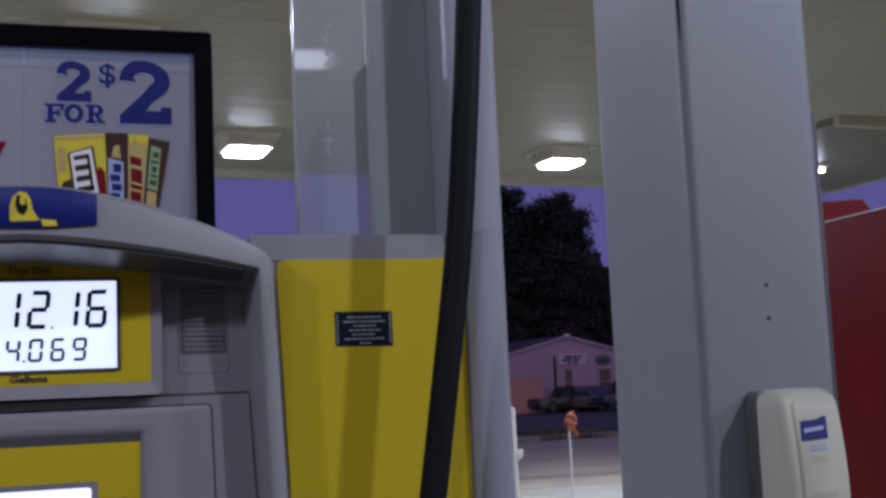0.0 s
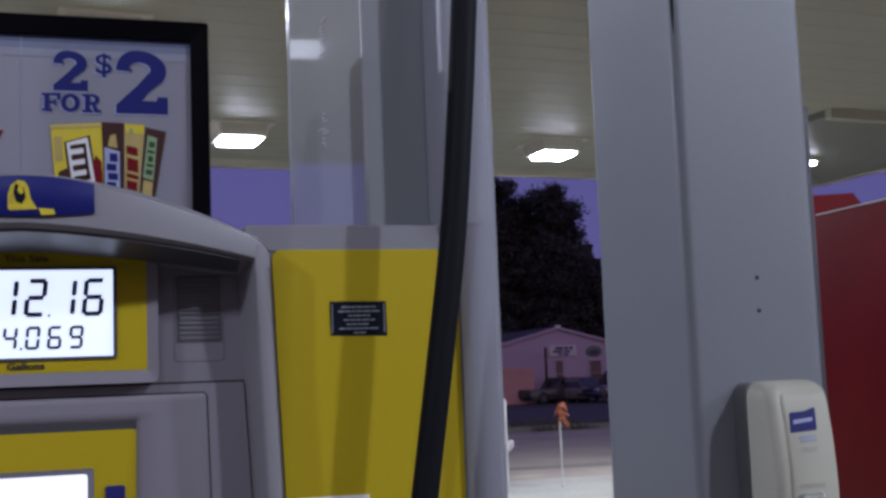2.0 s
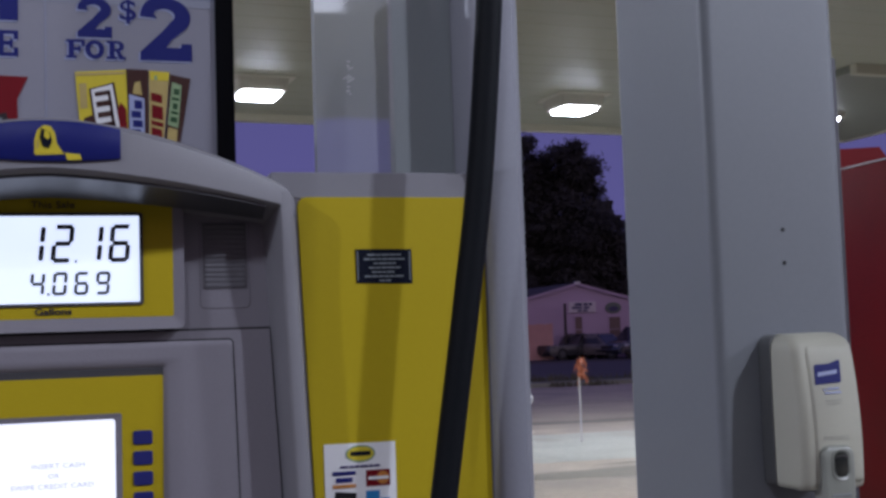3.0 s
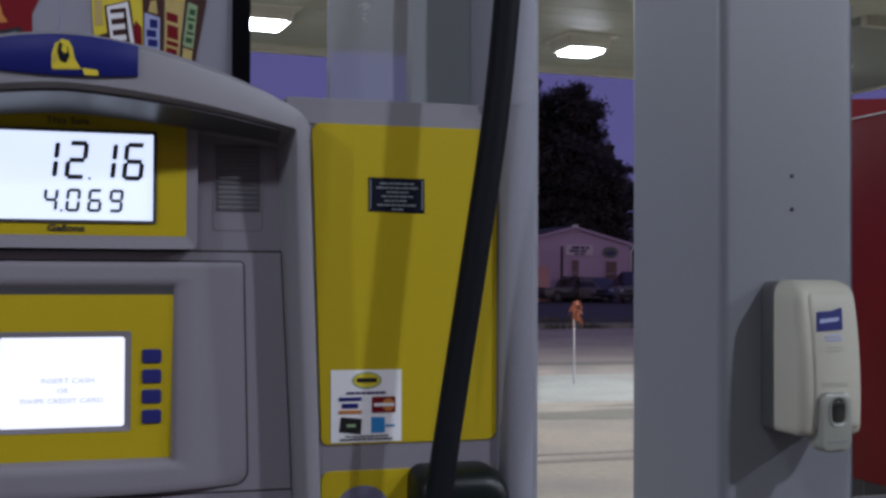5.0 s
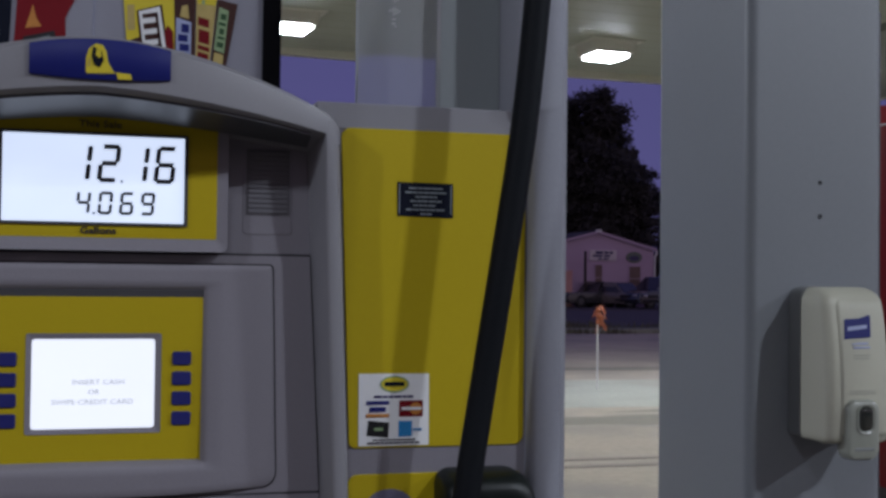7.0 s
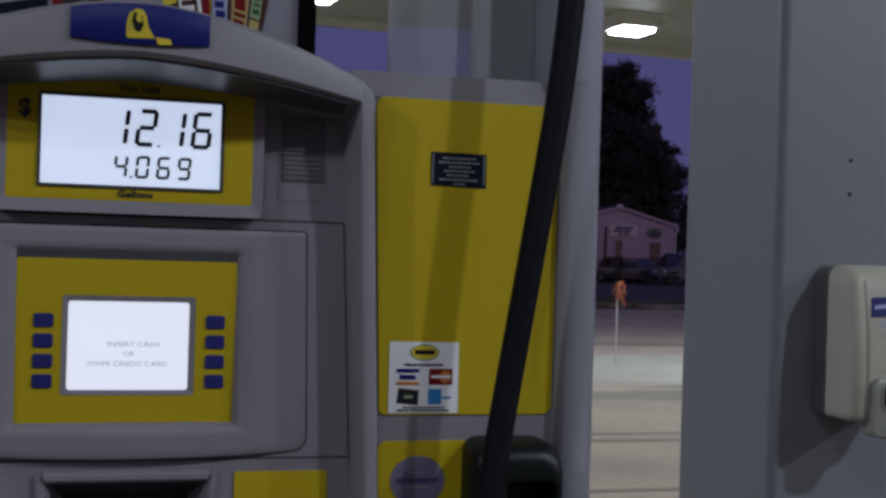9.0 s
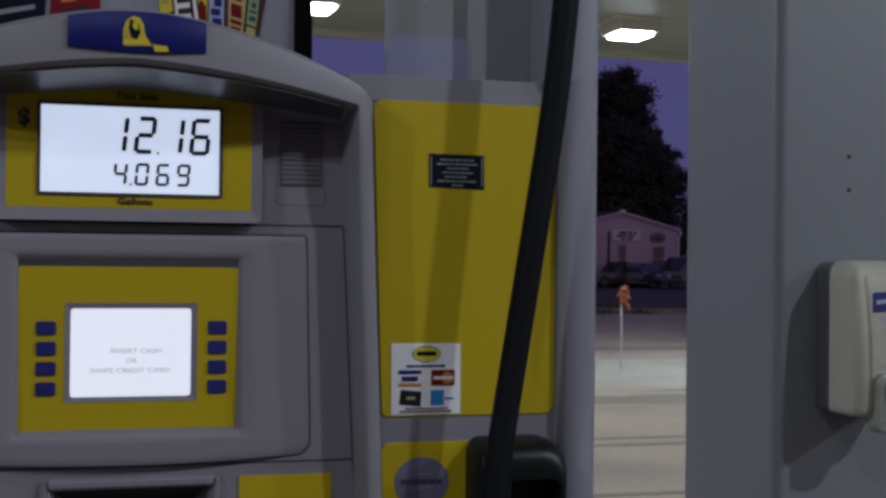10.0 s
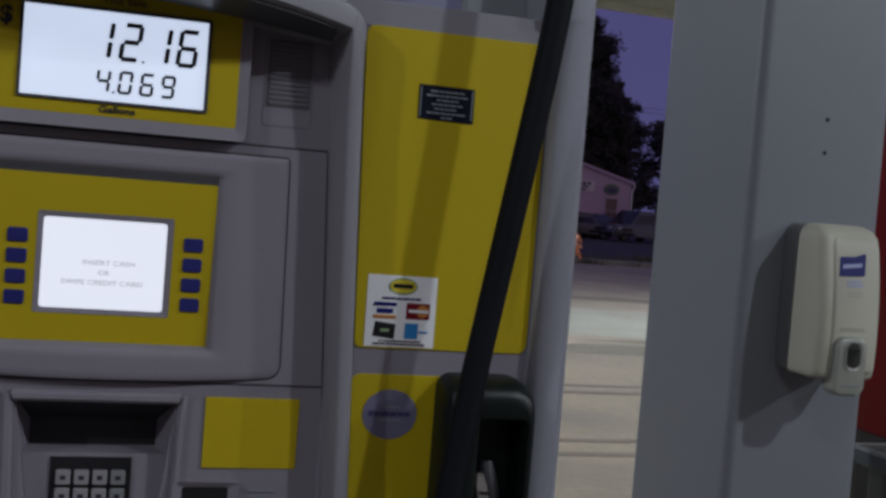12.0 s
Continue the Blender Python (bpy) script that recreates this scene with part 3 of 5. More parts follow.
def build_dispenser():
    d = thing("fuel_dispenser", "grey and yellow fuel dispenser with lit displays on a concrete island", "fuel pump", (0, 0.2, 0.15))
    part("cabinet", box(-0.50, 0.50, 0.095, 0.46, 0.15, 1.60, 0.01), M["grey"], d)

    # hood over the display
    xs = [-0.2435 + 0.487 * i / 80 for i in range(81)]
    rows = []
    for x in xs:
        t, b, f = hood_top(x), hood_low(x), hood_front(x)
        h = t - b
        rows.append([(x, 0.16, t + 0.004), (x, f + 0.03, t + 0.003), (x, f + 0.008, t), (x, f + 0.001, t - 0.12 * h), (x, f, t - 0.45 * h), (x, f + 0.001, b + 0.10 * h),
                     (x, f + 0.005, b + 0.001), (x, f + 0.014, b - 0.001), (x, f * 0.55, b - 0.004), (x, -0.012, b - 0.012), (x, 0.02, b - 0.016), (x, 0.16, b)])
    hood = part("hood", loft(rows), M["grey_light"], d, "rounded grey hood", smooth=True)
    rows = []
    for i in range(33):
        x = -0.061 + 0.128 * i / 32
        u = ((x - 0.003) / 0.064) ** 2
        lo, hi, y = 1.5985 + 0.0035 * u, 1.6368 - 0.0065 * u, hood_front(x)
        rows.append([(x, y + 0.001, lo), (x, y - 0.0022, lo), (x, y - 0.0028, lo + 0.0008), (x, y - 0.0028, hi - 0.0008), (x, y - 0.0022, hi), (x, y + 0.001, hi)])
    part("logo_plate", loft(rows), M["blue"], hood, "dark blue logo plate", smooth=True)
    f = hood_front(0) - 0.0032
    bm = plate([(-0.0105, 1.6050), (0.0150, 1.6060), (0.0095, 1.6150), (0.0078, 1.6250), (0.0042, 1.6310), (-0.0018, 1.6322), (-0.0078, 1.6275), (-0.0104, 1.6185)], f, f + 0.004)
    plate([(0.0165, 1.6062), (0.0300, 1.6050), (0.0316, 1.6000), (0.0188, 1.5995)], f, f + 0.004, bm=bm)
    plate([(-0.0095, 1.6038), (0.0160, 1.6050), (0.0160, 1.6058), (-0.0095, 1.6048)], f, f + 0.004, bm=bm)
    mark = new("emblem", mesh_of("emblem", bm, M["lemon"]))
    mark.parent = hood
    tagged(mark, "plain yellow emblem shape")
    for corners, mat, lift in (([(-0.0040, 1.6290), (-0.0056, 1.6200), (-0.0030, 1.6120), (0.0020, 1.6100), (0.0052, 1.6165), (0.0036, 1.6250)], M["navy"], 0.0008),
                               ([(-0.0012, 1.6268), (-0.0020, 1.6215), (0.0012, 1.6185), (0.0034, 1.6205), (0.0026, 1.6255)], M["lemon"], 0.0012),
                               ([(-0.0085, 1.6105), (-0.0080, 1.6180), (-0.0070, 1.6180), (-0.0072, 1.6105)], M["gold"], 0.0008)):
        bit = new("emblem_detail", mesh_of("emblem_detail", plate(corners, f - lift, f + 0.003), mat))
        bit.parent = hood
    # smooth lining under the hood, which mirrors the lit display
    rows = []
    for i in range(25):
        x = -0.212 + 0.424 * i / 24
        b = hood_low(x)
        rows.append([(x, hood_front(x) + 0.0085, b - 0.0026), (x, -0.030, b - 0.0130), (x, -0.030, b - 0.0080), (x, hood_front(x) + 0.0085, b + 0.001)])
    part("hood_lining", loft(rows), M["strip"], d, "smooth dark lining under the hood", smooth=True)

    # cheeks and side frame, wider towards the foot
    for s, tag in ((1, ""), (-1, "")):
        rows = []
        for i in range(40):
            z = 1.578 - i * 0.0023 if i < 10 else 1.557 - (i - 9) * 0.0105 if i < 18 else 1.4625 - (i - 17) * (1.4625 - 0.22) / 22
            k = min(1, max(0, (z - 1.47) / 0.09))
            k = k * k * (3 - 2 * k)
            a, c = edge_in(z), shoulder(z)
            b = min(rim_in(z), c - 0.006)
            w = c - b
            sec = [(a, 0.01), (a, -0.001), (b - 0.0010, 0.004), (b + 0.0004, 0.0012), (b + 0.18 * w, 0.0), (c - 0.35 * w, 0.0), (c - 0.12 * w, 0.0015), (c, 0.006), (c + 0.003, -0.004), (c + 0.003, 0.03)]
            sec = [(x, dy + (1 - k) * -0.047 + k * (hood_front(x) - 0.0003)) if 1 < n < 8 else (x, dy) for n, (x, dy) in enumerate(sec)]
            rows.append([(s * x, y, z) for x, y in sec])
        part("side_frame", loft(rows), M["grey_light"], d, smooth=True)

    # face behind the display
    part("upper_face", plate([(-0.23, 1.44), (0.223, 1.44), (0.232, 1.60), (-0.232, 1.60)], 0.0, 0.04), M["grey"], d)

    # price display
    disp = part("display_bezel", ring(rrect(-0.136, 0.1315, 1.441, 1.585, 0.006, 3), rrect(-0.122, 0.1195, 1.455, 1.578, 0.002, 3), -0.021, 0.002, 0.003), M["grey"], d)
    part("display_fascia", ring(rrect(-0.123, 0.1205, 1.454, 1.579, 0.002, 3), rrect(-0.0915, 0.0885, 1.468, 1.559, 0.001, 3), -0.0185, 0.0), M["yellow"], d, "yellow display surround")
    part("display_trim", ring(rrect(-0.0935, 0.0905, 1.4665, 1.5605, 0.002, 3), rrect(-0.0905, 0.087, 1.4695, 1.5578, 0.001, 3), -0.0205, 0.0), M["grey_dark"], d)
    part("lcd", plate(rrect(-0.0915, 0.0885, 1.468, 1.559, 0.001, 3), -0.0155, -0.002), M["lcd"], d, "backlit bluish white price display")
    build_digits(d)
    letters("caption", "This Sale", -0.018, 0.024, 1.5655, 1.5725, -0.0192, M["ink"], d)
    letters("caption", "Gallons", -0.015, 0.020, 1.4578, 1.4648, -0.0192, M["ink"], d, bold=0.015)
    letters("caption", "$", -0.112, -0.1005, 1.533, 1.553, -0.0192, M["ink"], d, bold=0.03)

    # speaker grille
    g = part("speaker_panel", plate(rrect(0.149, 0.2015, 1.461, 1.552, [0.005, 0.005, 0.001, 0.001], 4), -0.0008, 0.002, 0.0006), M["grey"], d)
    part("speaker_backing", box(0.1525, 0.198, -0.0020, 0.0, 1.482, 1.551), M["grille_back"], g)
    for i in range(13):
        z = 1.4835 + i * 0.0052
        part("slat", box(0.154, 0.1965, -0.0032, 0.0, z, z + 0.0040, 0.0010, 2), M["slat"], g)

    # upper door with the customer screen
    door = part("service_door", ring([(-0.232, 1.1885), (edge_in(1.1885) - 0.0014, 1.1885), (edge_in(1.436) - 0.0014, 1.4384), (-0.219, 1.4384)],
                                     [(-0.115, 1.220), (0.1135, 1.220), (0.1135, 1.4055), (-0.115, 1.4055)], -0.004, 0.02), M["grey"], d)
    # the skin swells towards its lower middle and lies almost flush at its head and sides
    def swell(x, z):
        low = min(1, max(0, (1.43 - z) / 0.22))
        return -0.0062 - 0.0105 * low * max(0, 1 - (x / 0.185) ** 2)
    out = []
    for x, z in long_rrect(-0.20, 0.187, 1.196, 1.428, [0.02, 0.014, 0.004, 0.004]):
        out.append((x - (0.006 * (z - 1.196) / 0.232 if x > 0.15 else 0), z - (0.006 * (1 - (x / 0.19) ** 2) if z < 1.3 else 0)))
    hole = long_rrect(-0.113, 0.1115, 1.2225, 1.4035, 0.003)
    near, rim = inset(out, 0.0025), inset(hole, -0.004)
    rows = [[(x, -0.002, z) for x, z in out], [(x, swell(x, z) + 0.0016, z) for x, z in out], [(x, swell(x, z), z) for x, z in near]]
    for k in (0.25, 0.5, 0.75):
        rows.append([(x, swell(x, z), z) for x, z in [(a[0] + (b[0] - a[0]) * k, a[1] + (b[1] - a[1]) * k) for a, b in zip(near, rim)]])
    rows += [[(x, swell(x, z), z) for x, z in rim], [(x, swell(x, z) + 0.003, z) for x, z in hole], [(x, 0.001, z) for x, z in inset(hole, 0.005)]]
    part("door_bulge", loft(rows, caps=False), M["grey"], door, "bowed grey door skin", smooth=True)
    groove = [[(x, y, z) for x, z in pts] for pts, y in ((inset(out, -0.0016), -0.0045), (inset(out, 0.0012), -0.0045))]
    part("skin_groove", loft(groove, caps=False), M["seam"], door)
    bez = part("screen_fascia", ring(rrect(-0.111, 0.1095, 1.2245, 1.394, 0.002, 3), rrect(-0.0655, 0.0675, 1.2545, 1.3565, 0.002, 3), -0.0028, 0.008), M["yellow"], door, "yellow screen surround")
    part("fascia_head", box(-0.1115, 0.110, -0.0026, 0.008, 1.3935, 1.4022), M["grey_dark"], door)
    part("screen_trim", ring(rrect(-0.0655, 0.0675, 1.2545, 1.3565, 0.002, 3), rrect(-0.0600, 0.0612, 1.2595, 1.3508, 0.003, 3), -0.0036, 0.008, 0.0015), M["grey"], door)
    part("screen", plate(rrect(-0.061, 0.0622, 1.2585, 1.3518, 0.003, 3), -0.0012, 0.006), M["screen"], door, "backlit white customer screen")
    letters("screen_text", "INSERT CASH", -0.020, 0.031, 1.3045, 1.3095, -0.0016, M["screen_ink"], door)
    letters("screen_text", "OR", -0.0045, 0.0065, 1.2945, 1.2993, -0.0016, M["screen_ink"], door)
    letters("screen_text", "SWIPE CREDIT CARD", -0.040, 0.040, 1.2842, 1.2892, -0.0016, M["screen_ink"], door)
    for x0 in (-0.0935, 0.0785):
        for i in range(4):
            z = 1.3235 - i * 0.0207
            part("soft_key", plate(rrect(x0, x0 + 0.0195, z, z + 0.0143, 0.0025, 4), -0.0052, 0.0, 0.0009), M["blue_key"], door)

    # lower door
    low = part("lower_door", ring([(-0.243, 0.30), (edge_in(0.3) - 0.0014, 0.30), (edge_in(1.184) - 0.0014, 1.1862), (-0.2335, 1.1862)],
                                  [(-0.046, 0.96), (0.060, 0.96), (0.0825, 1.166), (-0.0755, 1.166)], -0.004, 0.02, 0.002), M["grey"], d)
    part("door_groove", box(-0.232, 0.232, -0.0028, 0.012, 1.1838, 1.1890), M["grey_dark"], d)
    part("door_groove", plate([(edge_in(0.3) - 0.003, 0.3), (edge_in(0.3) + 0.0004, 0.3), (edge_in(1.437) + 0.0004, 1.44), (edge_in(1.437) - 0.003, 1.44)], -0.001, 0.012), M["seam"], d)
    part("door_groove", box(-0.222, 0.2215, -0.0012, 0.012, 1.4335, 1.4405), M["seam"], d)
    # keypad well; the shade on its head and back is put into their colour
    rows = [[(-0.0755, -0.002, 1.166), (0.0825, -0.002, 1.166), (0.0825, -0.002, 0.95), (-0.0755, -0.002, 0.95)],
            [(-0.062, 0.052, 1.138), (0.068, 0.052, 1.138), (0.062, 0.052, 0.95), (-0.056, 0.052, 0.95)]]
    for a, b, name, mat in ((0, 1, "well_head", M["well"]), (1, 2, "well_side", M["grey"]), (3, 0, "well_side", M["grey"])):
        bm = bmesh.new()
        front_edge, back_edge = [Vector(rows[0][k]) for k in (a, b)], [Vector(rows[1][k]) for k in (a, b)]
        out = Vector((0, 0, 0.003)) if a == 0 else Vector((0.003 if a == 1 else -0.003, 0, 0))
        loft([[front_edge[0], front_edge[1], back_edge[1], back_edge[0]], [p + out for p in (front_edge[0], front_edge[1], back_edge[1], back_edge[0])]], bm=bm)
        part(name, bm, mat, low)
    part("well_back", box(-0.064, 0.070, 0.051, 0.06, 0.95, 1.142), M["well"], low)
    part("well_rim", plate([(-0.078, 1.1655), (0.085, 1.1655), (0.0865, 1.1765), (-0.0795, 1.1765)], -0.0125, -0.002, 0.003), M["grey"], low)
    for s, x0, x1 in ((-1, -0.0885, -0.0775), (1, 0.085, 0.0935)):
        part("well_cheek", plate([(x0 - s * 0.006, 0.97), (x1 - s * 0.006, 0.97), (x1, 1.173), (x0, 1.173)], -0.0095, 0.0, 0.003), M["grey"], low)
    part("keypad_shelf", loft([[(-0.0705, 0.0175, 1.1075), (0.0775, 0.0175, 1.1075), (0.0785, 0.0, 0.96), (-0.0715, 0.0, 0.96)],
                               [(-0.062, 0.053, 1.1095), (0.068, 0.053, 1.1095), (0.068, 0.053, 0.96), (-0.062, 0.053, 0.96)]]), M["grey"], low)
    def tilt(z):
        return 0.018 * (z - 0.96) / 0.1535
    pad = part("keypad", loft([[(-0.0385, tilt(1.104) - 0.003, 1.104), (0.0425, tilt(1.104) - 0.003, 1.104), (0.0425, tilt(1.015) - 0.003, 1.015), (-0.0385, tilt(1.015) - 0.003, 1.015)],
                               [(-0.0385, 0.03, 1.104), (0.0425, 0.03, 1.104), (0.0425, 0.03, 1.015), (-0.0385, 0.03, 1.015)]]), M["black"], low, "dark keypad plate")
    for r in range(4):
        for c in range(4):
            x, z = -0.0325 + c * 0.0182, 1.0765 - r * 0.0187
            y = tilt(z) - 0.0075
            part("key", plate(rrect(x, x + 0.0148, z, z + 0.0150, 0.0022, 3), y, y + 0.006, 0.001), M["key"] if c < 3 else M["rim"], pad)
            part("key_mark", box(x + 0.0045, x + 0.0100, y - 0.0004, y + 0.001, z + 0.0055, z + 0.0098), M["ink"], pad)
    part("yellow_plate", plate(rrect(0.1125, 0.2115, 1.0985, 1.1735, 0.001, 3), -0.0048, 0.0, 0.0004), M["yellow"], low, "blank yellow plate")
    card = part("card_reader", ring(rrect(0.084, 0.153, 0.98, 1.0845, 0.003, 3), rrect(0.094, 0.142, 0.99, 1.0785, 0.003, 3), -0.010, 0.004, 0.004), M["grey"], low)
    part("card_slot", plate(rrect(0.0935, 0.1425, 0.989, 1.079, 0.002, 3), -0.0047, 0.004), M["black"], low, "black card slot")
    bars("notice_print", [(0.164, 0.192, 1.0735, 1.075), (0.164, 0.188, 1.0675, 1.069), (0.164, 0.194, 1.0615, 1.063), (0.164, 0.184, 1.0555, 1.057)], -0.0045, M["pale_ink"], low)

    # side panels
    for s in (1, -1):
        pan = part("side_panel", box(min(s * 0.235, s * 0.47), max(s * 0.235, s * 0.47), -0.006, 0.04, 0.2, 1.598, 0.003), M["grey"], d)
        part("top_trim", plate(rrect(min(s * 0.225, s * 0.453), max(s * 0.225, s * 0.453), 1.5770, 1.6055, 0.002, 3), -0.0076, 0.46, 0.0008), M["grey_light"], d)
        up = [(s * x, z) for x, z in rrect(0.252, 0.4635, 1.2325, 1.579, [0.008, 0.012, 0.012, 0.012], 6)]
        dn = [(s * x, z) for x, z in rrect(0.264, 0.4635, 0.45, 1.2045, [0.01, 0.01, 0.012, 0.012], 6)]
        if s < 0:
            up, dn = up[::-1], dn[::-1]
        up = [(x + s * (0.013 * (1.579 - z) / 0.35 if abs(x) < 0.36 else 0), z) for x, z in up]
        dn = [(x + s * (0.03 * (1.2 - z) / 0.75 if abs(x) < 0.36 else 0), z) for x, z in dn]
        part("yellow_panel", plate(up, -0.0080, 0.0, 0.0008), M["yellow"], pan, "yellow vinyl panel")
        part("yellow_panel", plate(dn, -0.0080, 0.0, 0.0008), M["yellow"], pan, "yellow vinyl panel")
        if s > 0:
            build_stickers(d)

    # upright post carrying the hose, and the sheet-metal tower behind it
    for s in (1, -1):
        rows = []
        for z, inn in ((0.16, 0.466), (1.598, 0.466), (1.6045, 0.464), (1.6065, 0.451), (1.612, 0.449), (2.28, 0.449), (2.32, 0.452), (2.335, 0.458)):
            out_x = 0.513 if z < 2.3 else 0.505
            sec = [(inn, 0.06), (inn, -0.014), (inn + 0.003, -0.021), (inn + 0.008, -0.0245), (0.4850, -0.029), (0.4990, -0.0285), (out_x - 0.012, -0.024), (out_x - 0.004, -0.016), (out_x, -0.004), (out_x, 0.06)]
            rows.append([(s * x, y, z) for x, y in sec])
        part("hose_post", loft(rows), M["post"], d, "pale grey rounded steel post", smooth=True)
        part("ledge_lip", tube([(s * 0.264, -0.003, 1.6045), (s * 0.440, -0.003, 1.6045), (s * 0.446, -0.003, 1.607)], 0.0017, 10), M["post"], d, "thin pale lip", smooth=True)
        sec = [(0.461, 0.508), (0.3725, 0.508), (0.3725, 0.049), (0.3737, 0.0462), (0.3765, 0.045)]
        sec += [(0.447 + 0.014 * math.sin(a), 0.059 - 0.014 * math.cos(a)) for a in (radians(11.25 * k) for k in range(9))]
        tower = part("tower", loft([[(s * x, y, z) for x, y in sec] for z in (1.60, 2.30)]), M["tower"], d, "glossy grey sheet-metal tower", smooth=True)
        for f in tower.data.polygons:
            f.use_smooth = f.area < 0.02
        x0, x1 = sorted((s * 0.3762, s * 0.4465))
        part("tower_panel", box(x0, x1, 0.0438, 0.047, 1.603, 2.29, 0.0006), M["tower_panel"], tower, "grey satin facing panel")
        part("rolled_edge", tube([(s * 0.3742, 0.508, 1.60), (s * 0.3742, 0.508, 2.30)], 0.0040, 16), M["tower"], tower, smooth=True)
        if s > 0:
            # pale remains of peeled-off decals on the inner side
            rng = random.Random(6)
            for yc, z0, z1 in ((0.253, 1.871, 1.914), (0.257, 1.745, 1.789)):
                for i in range(9):
                    z = z0 + (z1 - z0) * i / 8
                    y = yc + rng.uniform(-0.03, 0.03) * (1 if z1 < 1.80 else 0.5)
                    w, h = rng.uniform(0.006, 0.022), rng.uniform(0.0012, 0.003)
                    part("decal_scrap", loft([[(xx, y - w, z), (xx, y + w, z + 0.004), (xx, y + w, z + 0.004 + h), (xx, y - w, z + h)] for xx in (0.3719, 0.3735)]), M["decal"], tower)
    # nozzle boot
    build_boot(d)
    return d


SEGMENTS = {"1": "bc", "2": "abged", "6": "afgedc", "4": "fgbc", "0": "abcdef", "9": "abcdfg"}


def build_digits(d):
    def digit(ch, x, z, w, h, t, lean):
        bm = bmesh.new()
        gap = t * 0.16
        def bar(pts):
            plate([(x + px + lean * pz, z + pz) for px, pz in pts], -0.0165, -0.0145, bm=bm)
        hm = h / 2
        for s in SEGMENTS[ch]:
            if s in "adg":
                zc = {"a": h - t / 2, "d": t / 2, "g": hm}[s]
                bar([(t * 0.55 + gap, zc - (t / 2 if s != "a" else -0.0 + t * 0.5)), (w - t * 0.55 - gap, zc - t / 2), (w - t * 0.3 - gap, zc + t / 2 if s != "d" else zc), (w - t * 0.55 - gap, zc + t / 2), (t * 0.55 + gap, zc + t / 2)])
            else:
                xa = 0 if s in "ef" else w - t
                lo, hi = (gap + t * 0.25, hm - gap - t * 0.1) if s in "ec" else (hm + gap + t * 0.1, h - gap - t * 0.25)
                bar([(xa, lo + t * 0.3), (xa + t / 2, lo), (xa + t, lo + t * 0.3), (xa + t, hi - t * 0.3), (xa + t / 2, hi), (xa, hi - t * 0.3)])
        part("digit", bm, M["lcd_ink"], d, "black display digit " + ch)
    for ch, x, w in (("1", -0.0238, 0.0185), ("2", 0.0017, 0.0207), ("1", 0.0324, 0.0185), ("6", 0.0575, 0.0209)):
        digit(ch, x - 0.0020, 1.5104, w, 0.0387, 0.0047, 0.10)
    for ch, x in (("4", -0.0195), ("0", 0.0020), ("6", 0.0230), ("9", 0.0437)):
        digit(ch, x - 0.0010, 1.4776, 0.0138, 0.0234, 0.0031, 0.09)
    for x, z, r in ((0.0235, 1.5105, 0.0022), (-0.0033, 1.4776, 0.0023)):
        part("decimal_point", box(x, x + r, -0.0165, -0.0145, z, z + r), M["lcd_ink"], d)


